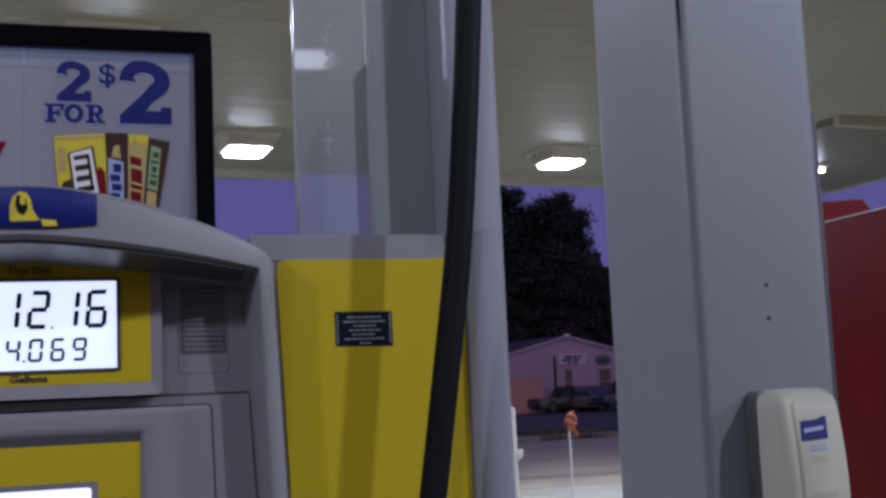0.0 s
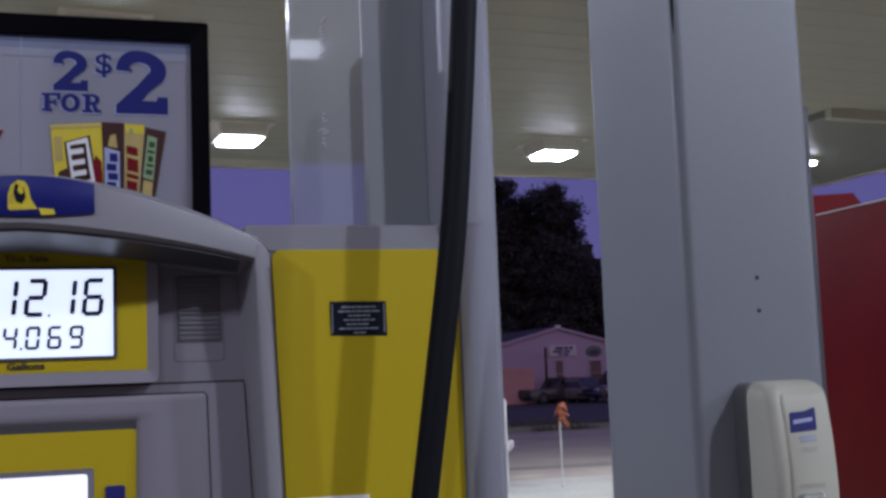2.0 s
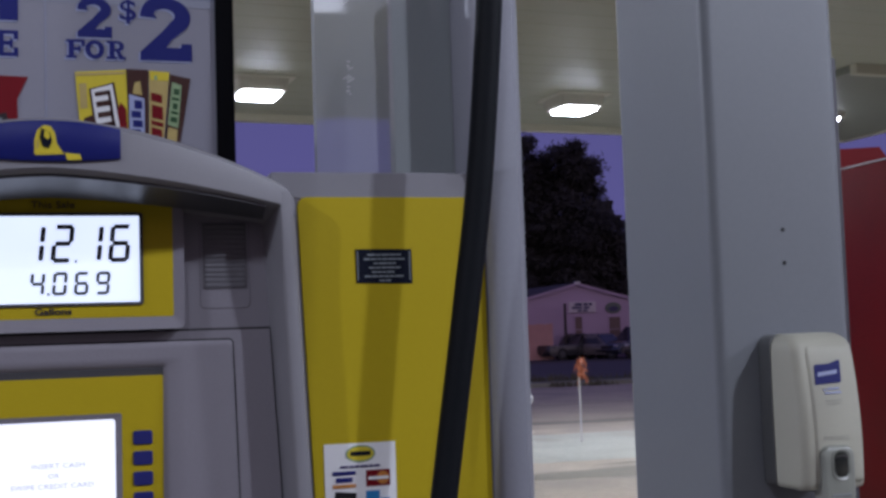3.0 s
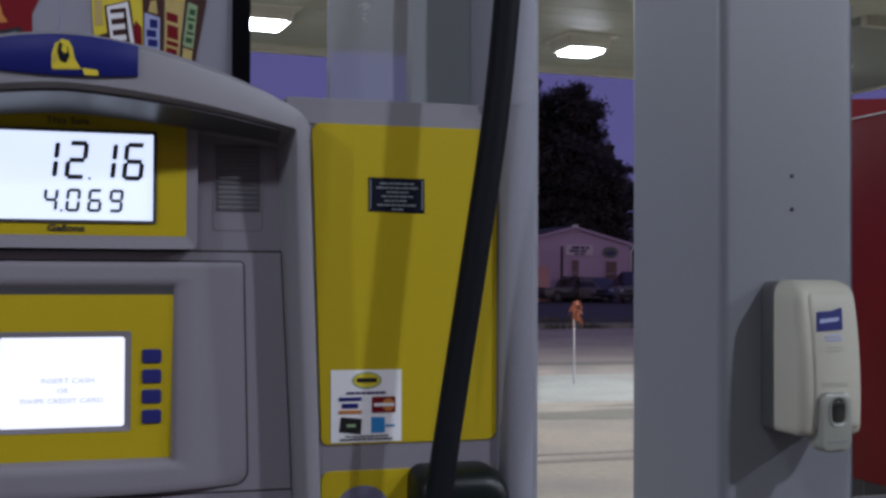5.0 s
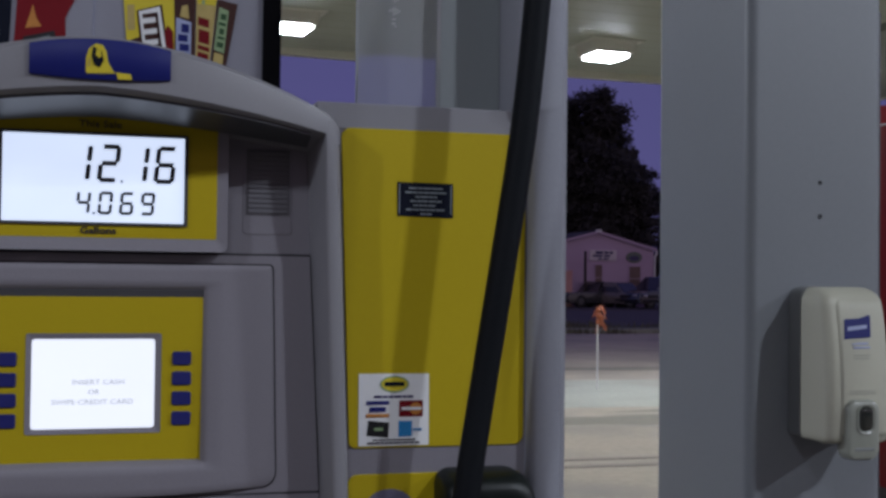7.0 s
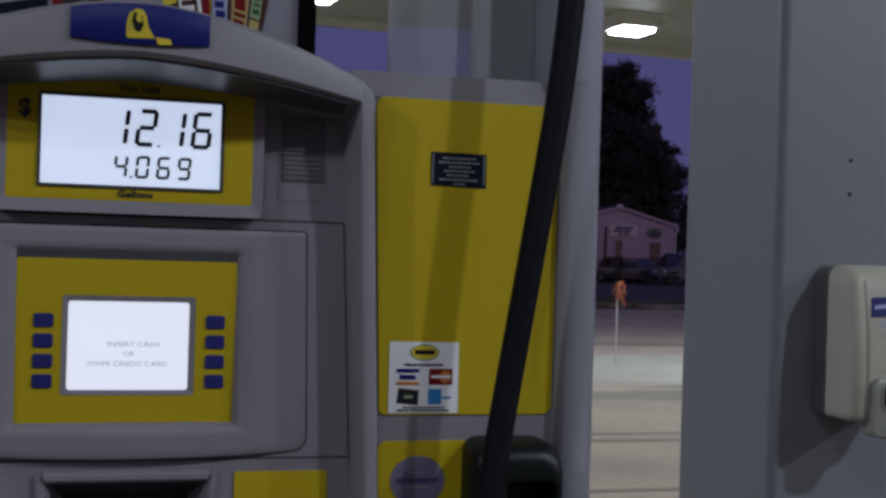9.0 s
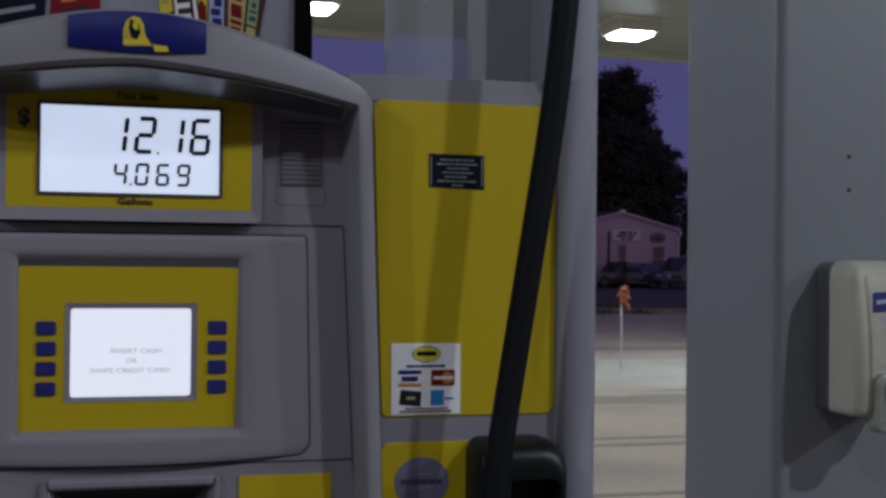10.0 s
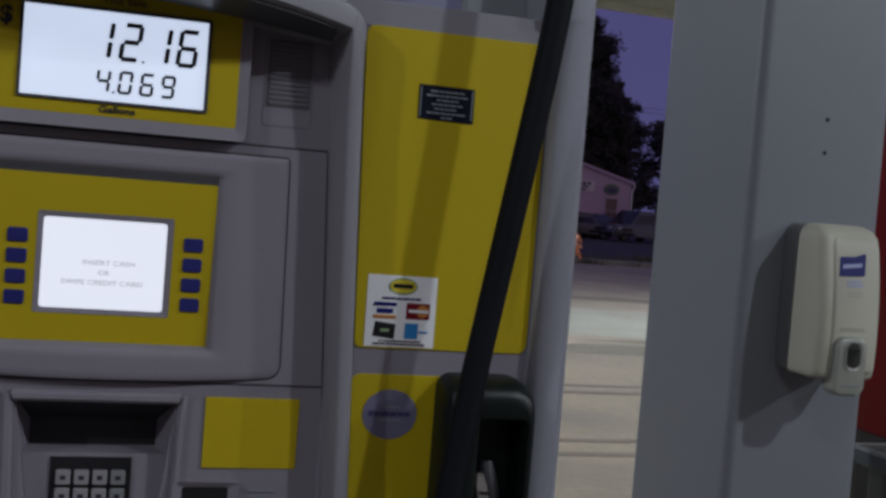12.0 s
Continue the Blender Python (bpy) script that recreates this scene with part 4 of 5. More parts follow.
def build_stickers(d):
    y = -0.0080
    lab = part("safety_label", plate([(0.3155, 1.4845), (0.3785, 1.4830), (0.3780, 1.5210), (0.3150, 1.5215)], y - 0.0008, y + 0.001), M["navy"], d, "small dark navy notice label")
    rows = []
    for i, (a, b) in enumerate(((0.328, 0.366), (0.324, 0.370), (0.335, 0.360), (0.330, 0.365), (0.333, 0.358), (0.325, 0.369), (0.341, 0.354))):
        z = 1.5160 - i * 0.0047
        rows.append((a, b, z - 0.0018, z))
    words("label_print", rows, y - 0.0010, M["pale_ink"], lab, 0.007)
    bars("label_edge_print", [(0.3168, 0.3178, 1.487, 1.519), (0.3752, 0.3762, 1.487, 1.519)], y - 0.0010, M["pale_ink"], lab)
    c = part("card_sticker", plate([(0.2755, 1.2350), (0.3535, 1.2350), (0.3530, 1.3125), (0.2750, 1.3130)], y - 0.0008, y + 0.001), M["white"], d, "white sticker of accepted bank cards")
    z = y - 0.0012
    part("brand_oval", plate([(0.3145 + 0.0155 * math.cos(a), 1.3015 + 0.0085 * math.sin(a)) for a in [k * math.tau / 20 for k in range(20)]], z, z + 0.002), M["lemon"], c)
    part("brand_rim", ring([(0.3145 + 0.0162 * math.cos(a), 1.3015 + 0.0092 * math.sin(a)) for a in [k * math.tau / 20 for k in range(20)]],
                           [(0.3145 + 0.0145 * math.cos(a), 1.3015 + 0.0076 * math.sin(a)) for a in [k * math.tau / 20 for k in range(20)]], z - 0.0004, z + 0.001), M["green_print"], c)
    bars("brand_bar", [(0.3035, 0.3255, 1.2993, 1.3040)], z, M["navy"], c)
    words("sticker_print", [(0.292, 0.338, 1.2868, 1.2892)], z, M["violet"], c, 0.007)
    words("sticker_print", [(0.285, 0.344, 1.2373, 1.2390), (0.291, 0.338, 1.2408, 1.2422)], z, M["ink"], c, 0.006)
    bars("card_stripe", [(0.2835, 0.3085, 1.2795, 1.2835)], z, M["blue"], c)
    bars("card_name_bar", [(0.287, 0.305, 1.2718, 1.2768)], z, M["blue"], c)
    bars("card_stripe", [(0.2835, 0.3085, 1.2660, 1.2695)], z, M["orange_print"], c)
    p = part("card_picture", plate(rrect(0.3200, 0.3465, 1.2660, 1.2835, 0.001, 3), z, z + 0.002), M["red"], c)
    part("card_disc", plate([(0.3385 + 0.0068 * math.cos(a), 1.2748 + 0.0068 * math.sin(a)) for a in [k * math.tau / 16 for k in range(16)]], z - 0.0004, z + 0.001), M["orange_print"], c)
    bars("card_name_bar", [(0.3225, 0.3445, 1.2733, 1.2765)], z - 0.0006, M["white"], c)
    part("card_picture", plate([(0.2840, 1.2460), (0.3080, 1.2435), (0.3090, 1.2600), (0.2860, 1.2625)], z, z + 0.002), M["black"], c)
    bars("card_name_bar", [(0.2925, 0.3020, 1.2515, 1.2545)], z - 0.0004, M["green_print"], c)
    part("card_picture", plate(rrect(0.3195, 0.3345, 1.2445, 1.2615, 0.0005, 3), z, z + 0.002), M["card_blue"], c)
    bars("card_name_bar", [(0.3355, 0.3455, 1.2510, 1.2532)], z, M["card_blue"], c)
    k = [j * math.tau / 36 for j in range(36)]
    disc = part("round_sticker", plate([(0.3105 + 0.0305 * math.cos(a), 1.1610 + 0.0272 * math.sin(a)) for a in k], y - 0.0008, y + 0.001), M["lilac"], d, "round faded lilac sticker")
    words("sticker_print", [(0.2865, 0.3345, 1.1592, 1.1640)], y - 0.0010, M["violet"], disc, 0.008)
    bars("sticker_print", [(0.297, 0.324, 1.1535, 1.1552), (0.300, 0.321, 1.1685, 1.1700)], y - 0.0010, M["pale_ink"], disc)


def build_boot(d):
    # a moulded shell, open at the front right, in which the nozzle hangs
    rows = []
    for y, g, dz in ((-0.010, 0.000, 0.0), (-0.034, 0.001, -0.001), (-0.050, 0.004, -0.005), (-0.0585, 0.009, -0.012), (-0.061, 0.015, -0.020)):
        rows.append([(x, y, z) for x, z in rrect(0.360 + g * 0.6, 0.4650 - g * 0.5, 0.80, 1.2100 + dz, [0.02, 0.02, 0.028, 0.016], 7)])
    shell = bmesh.new()
    loft(rows, caps=False, bm=shell)
    last = [v for v in shell.verts][-len(rows[-1]):]
    hole = rrect(0.394, 0.4565, 0.83, 1.1715, [0.01, 0.01, 0.012, 0.006], 7)
    h1 = [shell.verts.new((x, -0.062, z)) for x, z in hole]
    h2 = [shell.verts.new((x, -0.0605, z)) for x, z in inset(hole, 0.003)]
    h3 = [shell.verts.new((x, -0.012, z)) for x, z in inset(hole, 0.006)]
    for a, b in ((last, h1), (h1, h2), (h2, h3)):
        for i in range(len(a)):
            shell.faces.new((a[i - 1], a[i], b[i], b[i - 1]))
    shell.faces.new(h3)
    part("nozzle_boot", shell, M["boot"], d, "dark green moulded nozzle boot", smooth=True)


build_dispenser()


def build_nozzle():
    n = thing("fuel_nozzle", "dark fuel nozzle with a worn metal lever hanging in its boot", "nozzle", (0.42, -0.04, 0.84))
    body = tube(smooth_path([(0.424, -0.035, 0.84), (0.425, -0.038, 0.95), (0.424, -0.034, 1.04), (0.421, -0.022, 1.115)], 6), [0.017] * 12 + [0.016] * 4 + [0.014, 0.012, 0.010], 14)
    part("body", body, M["black"], n, smooth=True)
    part("lever", loft([[(0.404 + 0.030 * t - w, -0.056, 1.108 - 0.16 * t), (0.404 + 0.030 * t + w, -0.058, 1.108 - 0.16 * t), (0.404 + 0.030 * t + w, -0.052, 1.108 - 0.16 * t), (0.404 + 0.030 * t - w, -0.050, 1.108 - 0.16 * t)]
                        for t, w in ((0, 0.003), (0.08, 0.0055), (0.3, 0.006), (0.7, 0.006), (1, 0.005))]), M["metal"], n, "worn bare metal lever")
    for i in range(3):
        z = 1.086 - i * 0.011
        part("lever_notch", box(0.4045 + i * 0.002, 0.4155 + i * 0.002, -0.0595, -0.055, z, z + 0.003), M["black"], n)


build_nozzle()


def build_hose():
    h = thing("fuel_hose", "black rubber fuel hose hanging in front of the post", "hose", (0.46, -0.06, 2.2))
    way = smooth_path([(0.487, -0.02, 2.24), (0.486, -0.055, 2.235), (0.478, -0.078, 2.18), (0.469, -0.098, 2.05), (0.4530, -0.100, 1.85), (0.4420, -0.099, 1.71), (0.4300, -0.096, 1.58), (0.4130, -0.091, 1.455), (0.3945, -0.085, 1.325),
                       (0.3810, -0.083, 1.235), (0.3705, -0.083, 1.16), (0.3585, -0.085, 1.08), (0.347, -0.090, 0.95), (0.345, -0.100, 0.70), (0.36, -0.115, 0.52), (0.395, -0.115, 0.44), (0.425, -0.085, 0.47), (0.432, -0.050, 0.60), (0.425, -0.036, 0.80), (0.424, -0.035, 0.85)], 8)
    part("rubber_tube", tube(way, 0.0143, 18), M["hose"], h, smooth=True)
    part("outlet_fitting", tube([(0.487, -0.005, 2.24), (0.487, -0.028, 2.24), (0.487, -0.046, 2.236)], 0.020, 16), M["metal"], h, "metal hose fitting", smooth=True)


build_hose()


# ---------------------------------------------------------------- pump topper sign
def slab_two(x0, x1, z0, z1, y, mat, parent):
    """A heavy slab-serif figure two: a swung bow, a slanting stroke and a foot with an upturned end."""
    w, h = x1 - x0, z1 - z0
    outer = [(0.40 + 0.60 * 0.97 * math.cos(a) if math.cos(a) > 0 else 0.40 + 0.40 * math.cos(a), 0.68 + 0.32 * math.sin(a)) for a in [math.pi - k * 1.22 * math.pi / 22 for k in range(23)]]
    inner = [(0.46 + 0.21 * math.cos(a), 0.70 + 0.11 * math.sin(a)) for a in [-0.25 * math.pi + k * 1.15 * math.pi / 14 for k in range(15)]]
    pts = outer + [(0.62, 0.33), (0.50, 0.205), (0.78, 0.205), (0.80, 0.27), (1.0, 0.27), (1.0, 0.0), (0.0, 0.0), (0.0, 0.13), (0.42, 0.45)] + inner + [(0.33, 0.66)]
    part("print", plate([(x0 + w * a, z0 + h * b) for a, b in pts][::-1], y - 0.0006, y + 0.0006), mat, parent)


def slab_word(word, fields, z0, z1, dx, y, mat, parent):
    """Slab-serif capitals out of stems, arms, feet and bows."""
    for ch, (x0, x1) in zip(word, fields):
        bm, w, h = bmesh.new(), x1 - x0, z1 - z0
        def bar(a, b, c, d, lift=0.0):
            box(x0 + dx + w * a, x0 + dx + w * b, y - 0.0006 - lift, y + 0.0006, z0 + h * c, z0 + h * d, bm=bm)
        if ch == "O":
            a = [k * math.tau / 28 for k in range(28)]
            ring([(x0 + dx + w * (0.5 + 0.5 * math.cos(k)), z0 + h * (0.5 + 0.5 * math.sin(k))) for k in a],
                 [(x0 + dx + w * (0.5 + 0.23 * math.cos(k)), z0 + h * (0.5 + 0.30 * math.sin(k))) for k in a], y - 0.0006, y + 0.0006, bm=bm)
        else:
            bar(0.14, 0.42, 0.14, 0.86)
            bar(0.0, 0.56, 0.0, 0.14)
        if ch in "FE":
            bar(0.0, 1.0, 0.86, 1.0)
            bar(0.82, 1.0, 0.66, 0.86)
            bar(0.42, 0.74, 0.42, 0.58)
            bar(0.66, 0.78, 0.33, 0.67, 0.0002)
        if ch == "E":
            bar(0.56, 1.0, 0.0, 0.14)
            bar(0.82, 1.0, 0.14, 0.34)
        if ch == "R":
            bar(0.0, 0.60, 0.86, 1.0)
            a = [math.pi / 2 - k * math.pi / 14 for k in range(15)]
            out = [(0.58 + 0.34 * math.cos(k), 0.715 + 0.285 * math.sin(k)) for k in a]
            hole = [(0.56 + 0.10 * math.cos(k), 0.715 + 0.145 * math.sin(k)) for k in a]
            plate([(x0 + dx + w * p, z0 + h * q) for p, q in out + [(0.42, 0.43), (0.42, 0.57)] + hole[::-1] + [(0.42, 0.86), (0.42, 1.0)]][::-1], y - 0.0007, y + 0.0006, bm=bm)
            plate([(x0 + dx + w * p, z0 + h * q) for p, q in ((0.48, 0.45), (0.70, 0.45), (0.86, 0.14), (1.0, 0.14), (1.0, 0.0), (0.66, 0.0))], y - 0.0008, y + 0.0006, bm=bm)
        part("print", bm, mat, parent)


def build_topper():
    s = thing("advertising_sign", "black-framed advertising sign standing on the dispenser", "sign", (0, 0.2, 1.60))
    part("frame", ring(rrect(-0.213, 0.2095, 1.602, 1.880, 0.004, 3), rrect(-0.193, 0.1885, 1.622, 1.858, 0.002, 3), 0.166, 0.23, 0.006), M["frame_black"], s, "black plastic frame")
    part("backing", box(-0.205, 0.203, 0.186, 0.226, 1.61, 1.872), M["frame_black"], s)
    poster = part("poster", plate([(-0.193, 1.622), (0.1885, 1.622), (0.1885, 1.858), (-0.193, 1.858)], 0.1785, 0.186), M["poster"], s, "white printed poster")
    y = 0.1780
    part("poster_fold", box(-0.0085, -0.0080, y - 0.0002, y + 0.001, 1.622, 1.858), M["shadow_blue"], poster)
    for dx, dz, mat, yy in ((-0.0018, -0.0018, M["shadow_blue"], y), (0, 0, M["blue"], y - 0.0006)):
        slab_two(0.0998 + dx, 0.1606 + dx, 1.7659 + dz, 1.8444 + dz, yy, mat, poster)
        slab_two(0.0279 + dx, 0.0673 + dx, 1.7915 + dz, 1.8406 + dz, yy, mat, poster)
        letters("print", "$", 0.0763 + dx, 0.0955 + dx, 1.8097 + dz, 1.8389 + dz, yy, mat, poster, bold=0.012)
        slab_word("FOR", ((0.0147, 0.0360), (0.0363, 0.0582), (0.0608, 0.0826)), 1.7657 + dz, 1.7880 + dz, dx, yy, mat, poster)
        slab_word("E", ((-0.0660, -0.0385),), 1.7655 + dz, 1.7960 + dz, dx, yy, mat, poster)
        bars("print", [(-0.060 + dx, -0.0385 + dx, 1.808 + dz, 1.840 + dz)], yy, mat, poster)
    bars("print", [(-0.110, -0.072, 1.7655, 1.796)], y, M["red"], poster)
    for z0, z1, mat in ((1.850, 1.858, M["poster_deep"]), (1.842, 1.850, M["poster_blue"]), (1.832, 1.842, M["poster_pale"])):
        part("head_band", box(-0.193, 0.1885, y - 0.0001, y + 0.001, z0, z1), mat, poster)
    # pictured packets
    def pack(corners, mat, lift=0.0):
        return part("pictured_packet", plate(corners, y - 0.0012 - lift, y + 0.001), mat, poster)
    yy = y - 0.0016
    def mark(corners, mat, lift=0.0):
        return part("packet_print", plate(corners, yy - lift, y + 0.001), mat, poster)
    def strip(corner, along, across, spans, mat, lift):
        """Bars of print across a slanting field, each (from, to, left, right) in parts of its length and width."""
        c, a, b = Vector(corner), Vector(along), Vector(across)
        for f, t, l, r in spans:
            mark([tuple(c + a * f + b * l), tuple(c + a * f + b * r), tuple(c + a * t + b * r), tuple(c + a * t + b * l)], mat, lift)
    # the wide yellow bag: crimped head, pale field with dark bars, brown sweets in the corners
    pack([(0.0330, 1.640), (0.0850, 1.640), (0.0835, 1.7535), (0.0245, 1.7490)], M["lemon"])
    strip((0.0250, 1.7440), (0.0006, 0.0032), (0.0565, 0.0040), [(0, 1, 0, 1)], M["gold"], 0.0001)
    strip((0.0300, 1.7050), (-0.0012, 0.030), (0.0085, 0.001), [(0, 1, 0, 1)], M["gold"], 0.0001)
    mark([(0.0475, 1.668), (0.0790, 1.672), (0.0690, 1.7380), (0.0400, 1.7290)], M["brown"], 0.0001)
    mark([(0.0500, 1.672), (0.0765, 1.674), (0.0665, 1.7355), (0.0425, 1.7280)], M["white"], 0.0004)
    strip((0.0500, 1.6800), (-0.0060, 0.0460), (0.0215, 0.0040), [(0.02, 0.16, 0.1, 0.95), (0.30, 0.44, 0.1, 0.9), (0.58, 0.72, 0.1, 0.92), (0.86, 0.97, 0.1, 0.92), (0.02, 0.97, 0.78, 0.93)], M["brown"], 0.0008)
    mark([(0.0310, 1.676), (0.0480, 1.676), (0.0445, 1.698), (0.0345, 1.694)], M["brown"], 0.0003)
    mark([(0.0745, 1.676), (0.0840, 1.676), (0.0825, 1.706), (0.0760, 1.714), (0.0715, 1.702)], M["red"], 0.0003)
    # the dark bar with blue and white print
    pack([(0.0865, 1.640), (0.1070, 1.640), (0.1083, 1.7540), (0.0825, 1.7545)], M["brown"], 0.0002)
    mark([(0.0862, 1.668), (0.1035, 1.668), (0.1036, 1.7190), (0.0858, 1.7240)], M["shadow_blue"], 0.0003)
    strip((0.0872, 1.672), (-0.0006, 0.046), (0.0150, -0.001), [(0.0, 0.22, 0.1, 0.8), (0.28, 0.46, 0.2, 0.95), (0.52, 0.70, 0.1, 0.85), (0.76, 0.98, 0.35, 0.95)], M["blue"], 0.0006)
    mark([(0.0900, 1.7250), (0.1010, 1.7230), (0.0990, 1.7400), (0.0925, 1.7380)], M["gold"], 0.0004)
    # the gold bar with red print
    pack([(0.1090, 1.640), (0.1225, 1.640), (0.1336, 1.7525), (0.1094, 1.7535)], M["gold"], 0.0001)
    mark([(0.1110, 1.7420), (0.1320, 1.7410), (0.1332, 1.7515), (0.1100, 1.7525)], M["lemon"], 0.0002)
    strip((0.1108, 1.674), (0.0000, 0.0600), (0.0142, -0.0035), [(0.0, 0.18, 0.05, 0.9), (0.24, 0.32, 0.05, 1.0), (0.38, 0.64, 0.1, 1.0), (0.72, 0.88, 0.05, 0.95)], M["red"], 0.0005)
    mark([(0.1150, 1.7425), (0.1190, 1.7415), (0.1190, 1.7470), (0.1160, 1.7480)], M["green_print"], 0.0005)
    # the dark bar with a pale green field
    pack([(0.1250, 1.640), (0.1410, 1.645), (0.1582, 1.7445), (0.1345, 1.7492)], M["brown"], 0.0003)
    mark([(0.1305, 1.688), (0.1425, 1.684), (0.1475, 1.7360), (0.1362, 1.7400)], M["green_print"], 0.0004)
    strip((0.1325, 1.692), (0.0050, 0.0440), (0.0095, -0.002), [(0.0, 0.14, 0.1, 0.9), (0.22, 0.30, 0.1, 0.95), (0.36, 0.52, 0.2, 0.8), (0.60, 0.68, 0.0, 0.9), (0.76, 0.92, 0.15, 0.85)], M["leafy"], 0.0007)
    mark([(0.1285, 1.662), (0.1400, 1.660), (0.1418, 1.682), (0.1310, 1.685)], M["gold"], 0.0004)
    pack([(-0.0985, 1.640), (-0.0385, 1.640), (-0.0400, 1.7150), (-0.0280, 1.7415), (-0.0930, 1.7430)], M["red"])
    mark([(-0.088, 1.672), (-0.050, 1.690), (-0.052, 1.699), (-0.086, 1.690)], M["black"])
    mark([(-0.084, 1.700), (-0.066, 1.703), (-0.072, 1.712), (-0.076, 1.728)], M["orange_print"])
    mark([(-0.080, 1.682), (-0.056, 1.690), (-0.057, 1.693), (-0.079, 1.686)], M["pale_ink"], 0.0005)
    pack([(-0.1700, 1.640), (-0.1030, 1.640), (-0.0990, 1.7360), (-0.1660, 1.7380)], M["navy"])
    mark([(-0.158, 1.680), (-0.112, 1.691), (-0.113, 1.696), (-0.157, 1.686)], M["pale_ink"])
    mark([(-0.168, 1.655), (-0.120, 1.660), (-0.125, 1.672), (-0.166, 1.668)], M["card_blue"])


build_topper()


# ---------------------------------------------------------------- canopy column with the sanitizer dispenser
def build_column():
    c = thing("canopy_column", "tall pale grey steel-clad canopy column", "column", (1.17, 0.69, 0.15))
    rows = [[(x, y, z) for x, y in rrect(1.0440, 1.3035, 0.514, 0.862, 0.018, 10)] for z in (0.15, CEIL + 0.01)]
    part("cladding", loft(rows), M["column"], c, smooth=True)
    part("base_collar", loft([[(x, y, z) for x, y in rrect(1.0360, 1.3115, 0.506, 0.870, 0.026, 5)] for z in (0.15, 0.26)]), M["rim"], c)
    # the open end of the folded seam at the front corner
    a, b = Vector((1.0493, 0.5193)), Vector((0.7071, -0.7071))
    rows = [[(a.x + b.x * w + o, a.y + b.y * w + o, z) for w, o in ((-h, 0.004), (-h, -0.0012), (h, -0.0012), (h, 0.004))] for z, h in ((2.015, 0.0003), (2.05, 0.0022), (2.12, 0.0034), (CEIL, 0.0036))]
    part("corner_seam", loft(rows), M["seam"], c, "dark open seam")
    k = [j * math.tau / 12 for j in range(12)]
    for z in (1.587, 1.530):
        part("screw_hole", plate([(1.179 + 0.0036 * math.cos(a), z + 0.0036 * math.sin(a)) for a in k], 0.5128, 0.516), M["seam"], c, "small dark screw hole")
    part("scuff", plate([(1.1835, 1.6655), (1.1855, 1.6650), (1.1860, 1.6670), (1.1840, 1.6672)], 0.5134, 0.515), M["rim"], c)


build_column()


def build_conduit():
    p = thing("conduit_pipe", "slim grey conduit pipe standing behind the column", "pipe", (1.5615, 0.9, 0.15))
    part("tube", tube([(1.5615, 0.9, 0.15), (1.5615, 0.9, 1.965)], 0.0105, 12), M["housing_dark"], p, smooth=True)
    part("cap", tube([(1.5615, 0.9, 1.96), (1.5615, 0.9, 1.984), (1.5615, 0.9, 1.988)], [0.0115, 0.0115, 0.008], 12), M["housing_dark"], p, smooth=True)
    part("base_flange", tube([(1.5615, 0.9, 0.149), (1.5615, 0.9, 0.16)], 0.03, 12), M["housing_dark"], p)


build_conduit()


def belly(z):
    """How far the dispenser's front swells at a height."""
    return 0.024 * (1 - ((z - 1.225) / 0.185) ** 2) - 0.013


def moulded(x0, x1, z0, z1, front, back, edge, top, foot, n=22):
    """A moulded shell with a swelling front, rounded at its edges, head and foot."""
    rows = []
    for i in range(n + 1):
        z = z0 + (z1 - z0) * (0.5 - 0.5 * math.cos(math.pi * i / n))
        g = 0.0
        for room, r in ((z1 - z, top), (z - z0, foot)):
            if room < r:
                g = max(g, r - math.sqrt(max(0, r * r - (r - room) ** 2)))
        y = front - belly(z) + g
        rows.append([(x, yy, z) for x, yy in rrect(x0 + g * 0.8, x1 - g * 0.8, y, back, [edge, edge, 0.001, 0.001], 6)])
    return loft(rows)


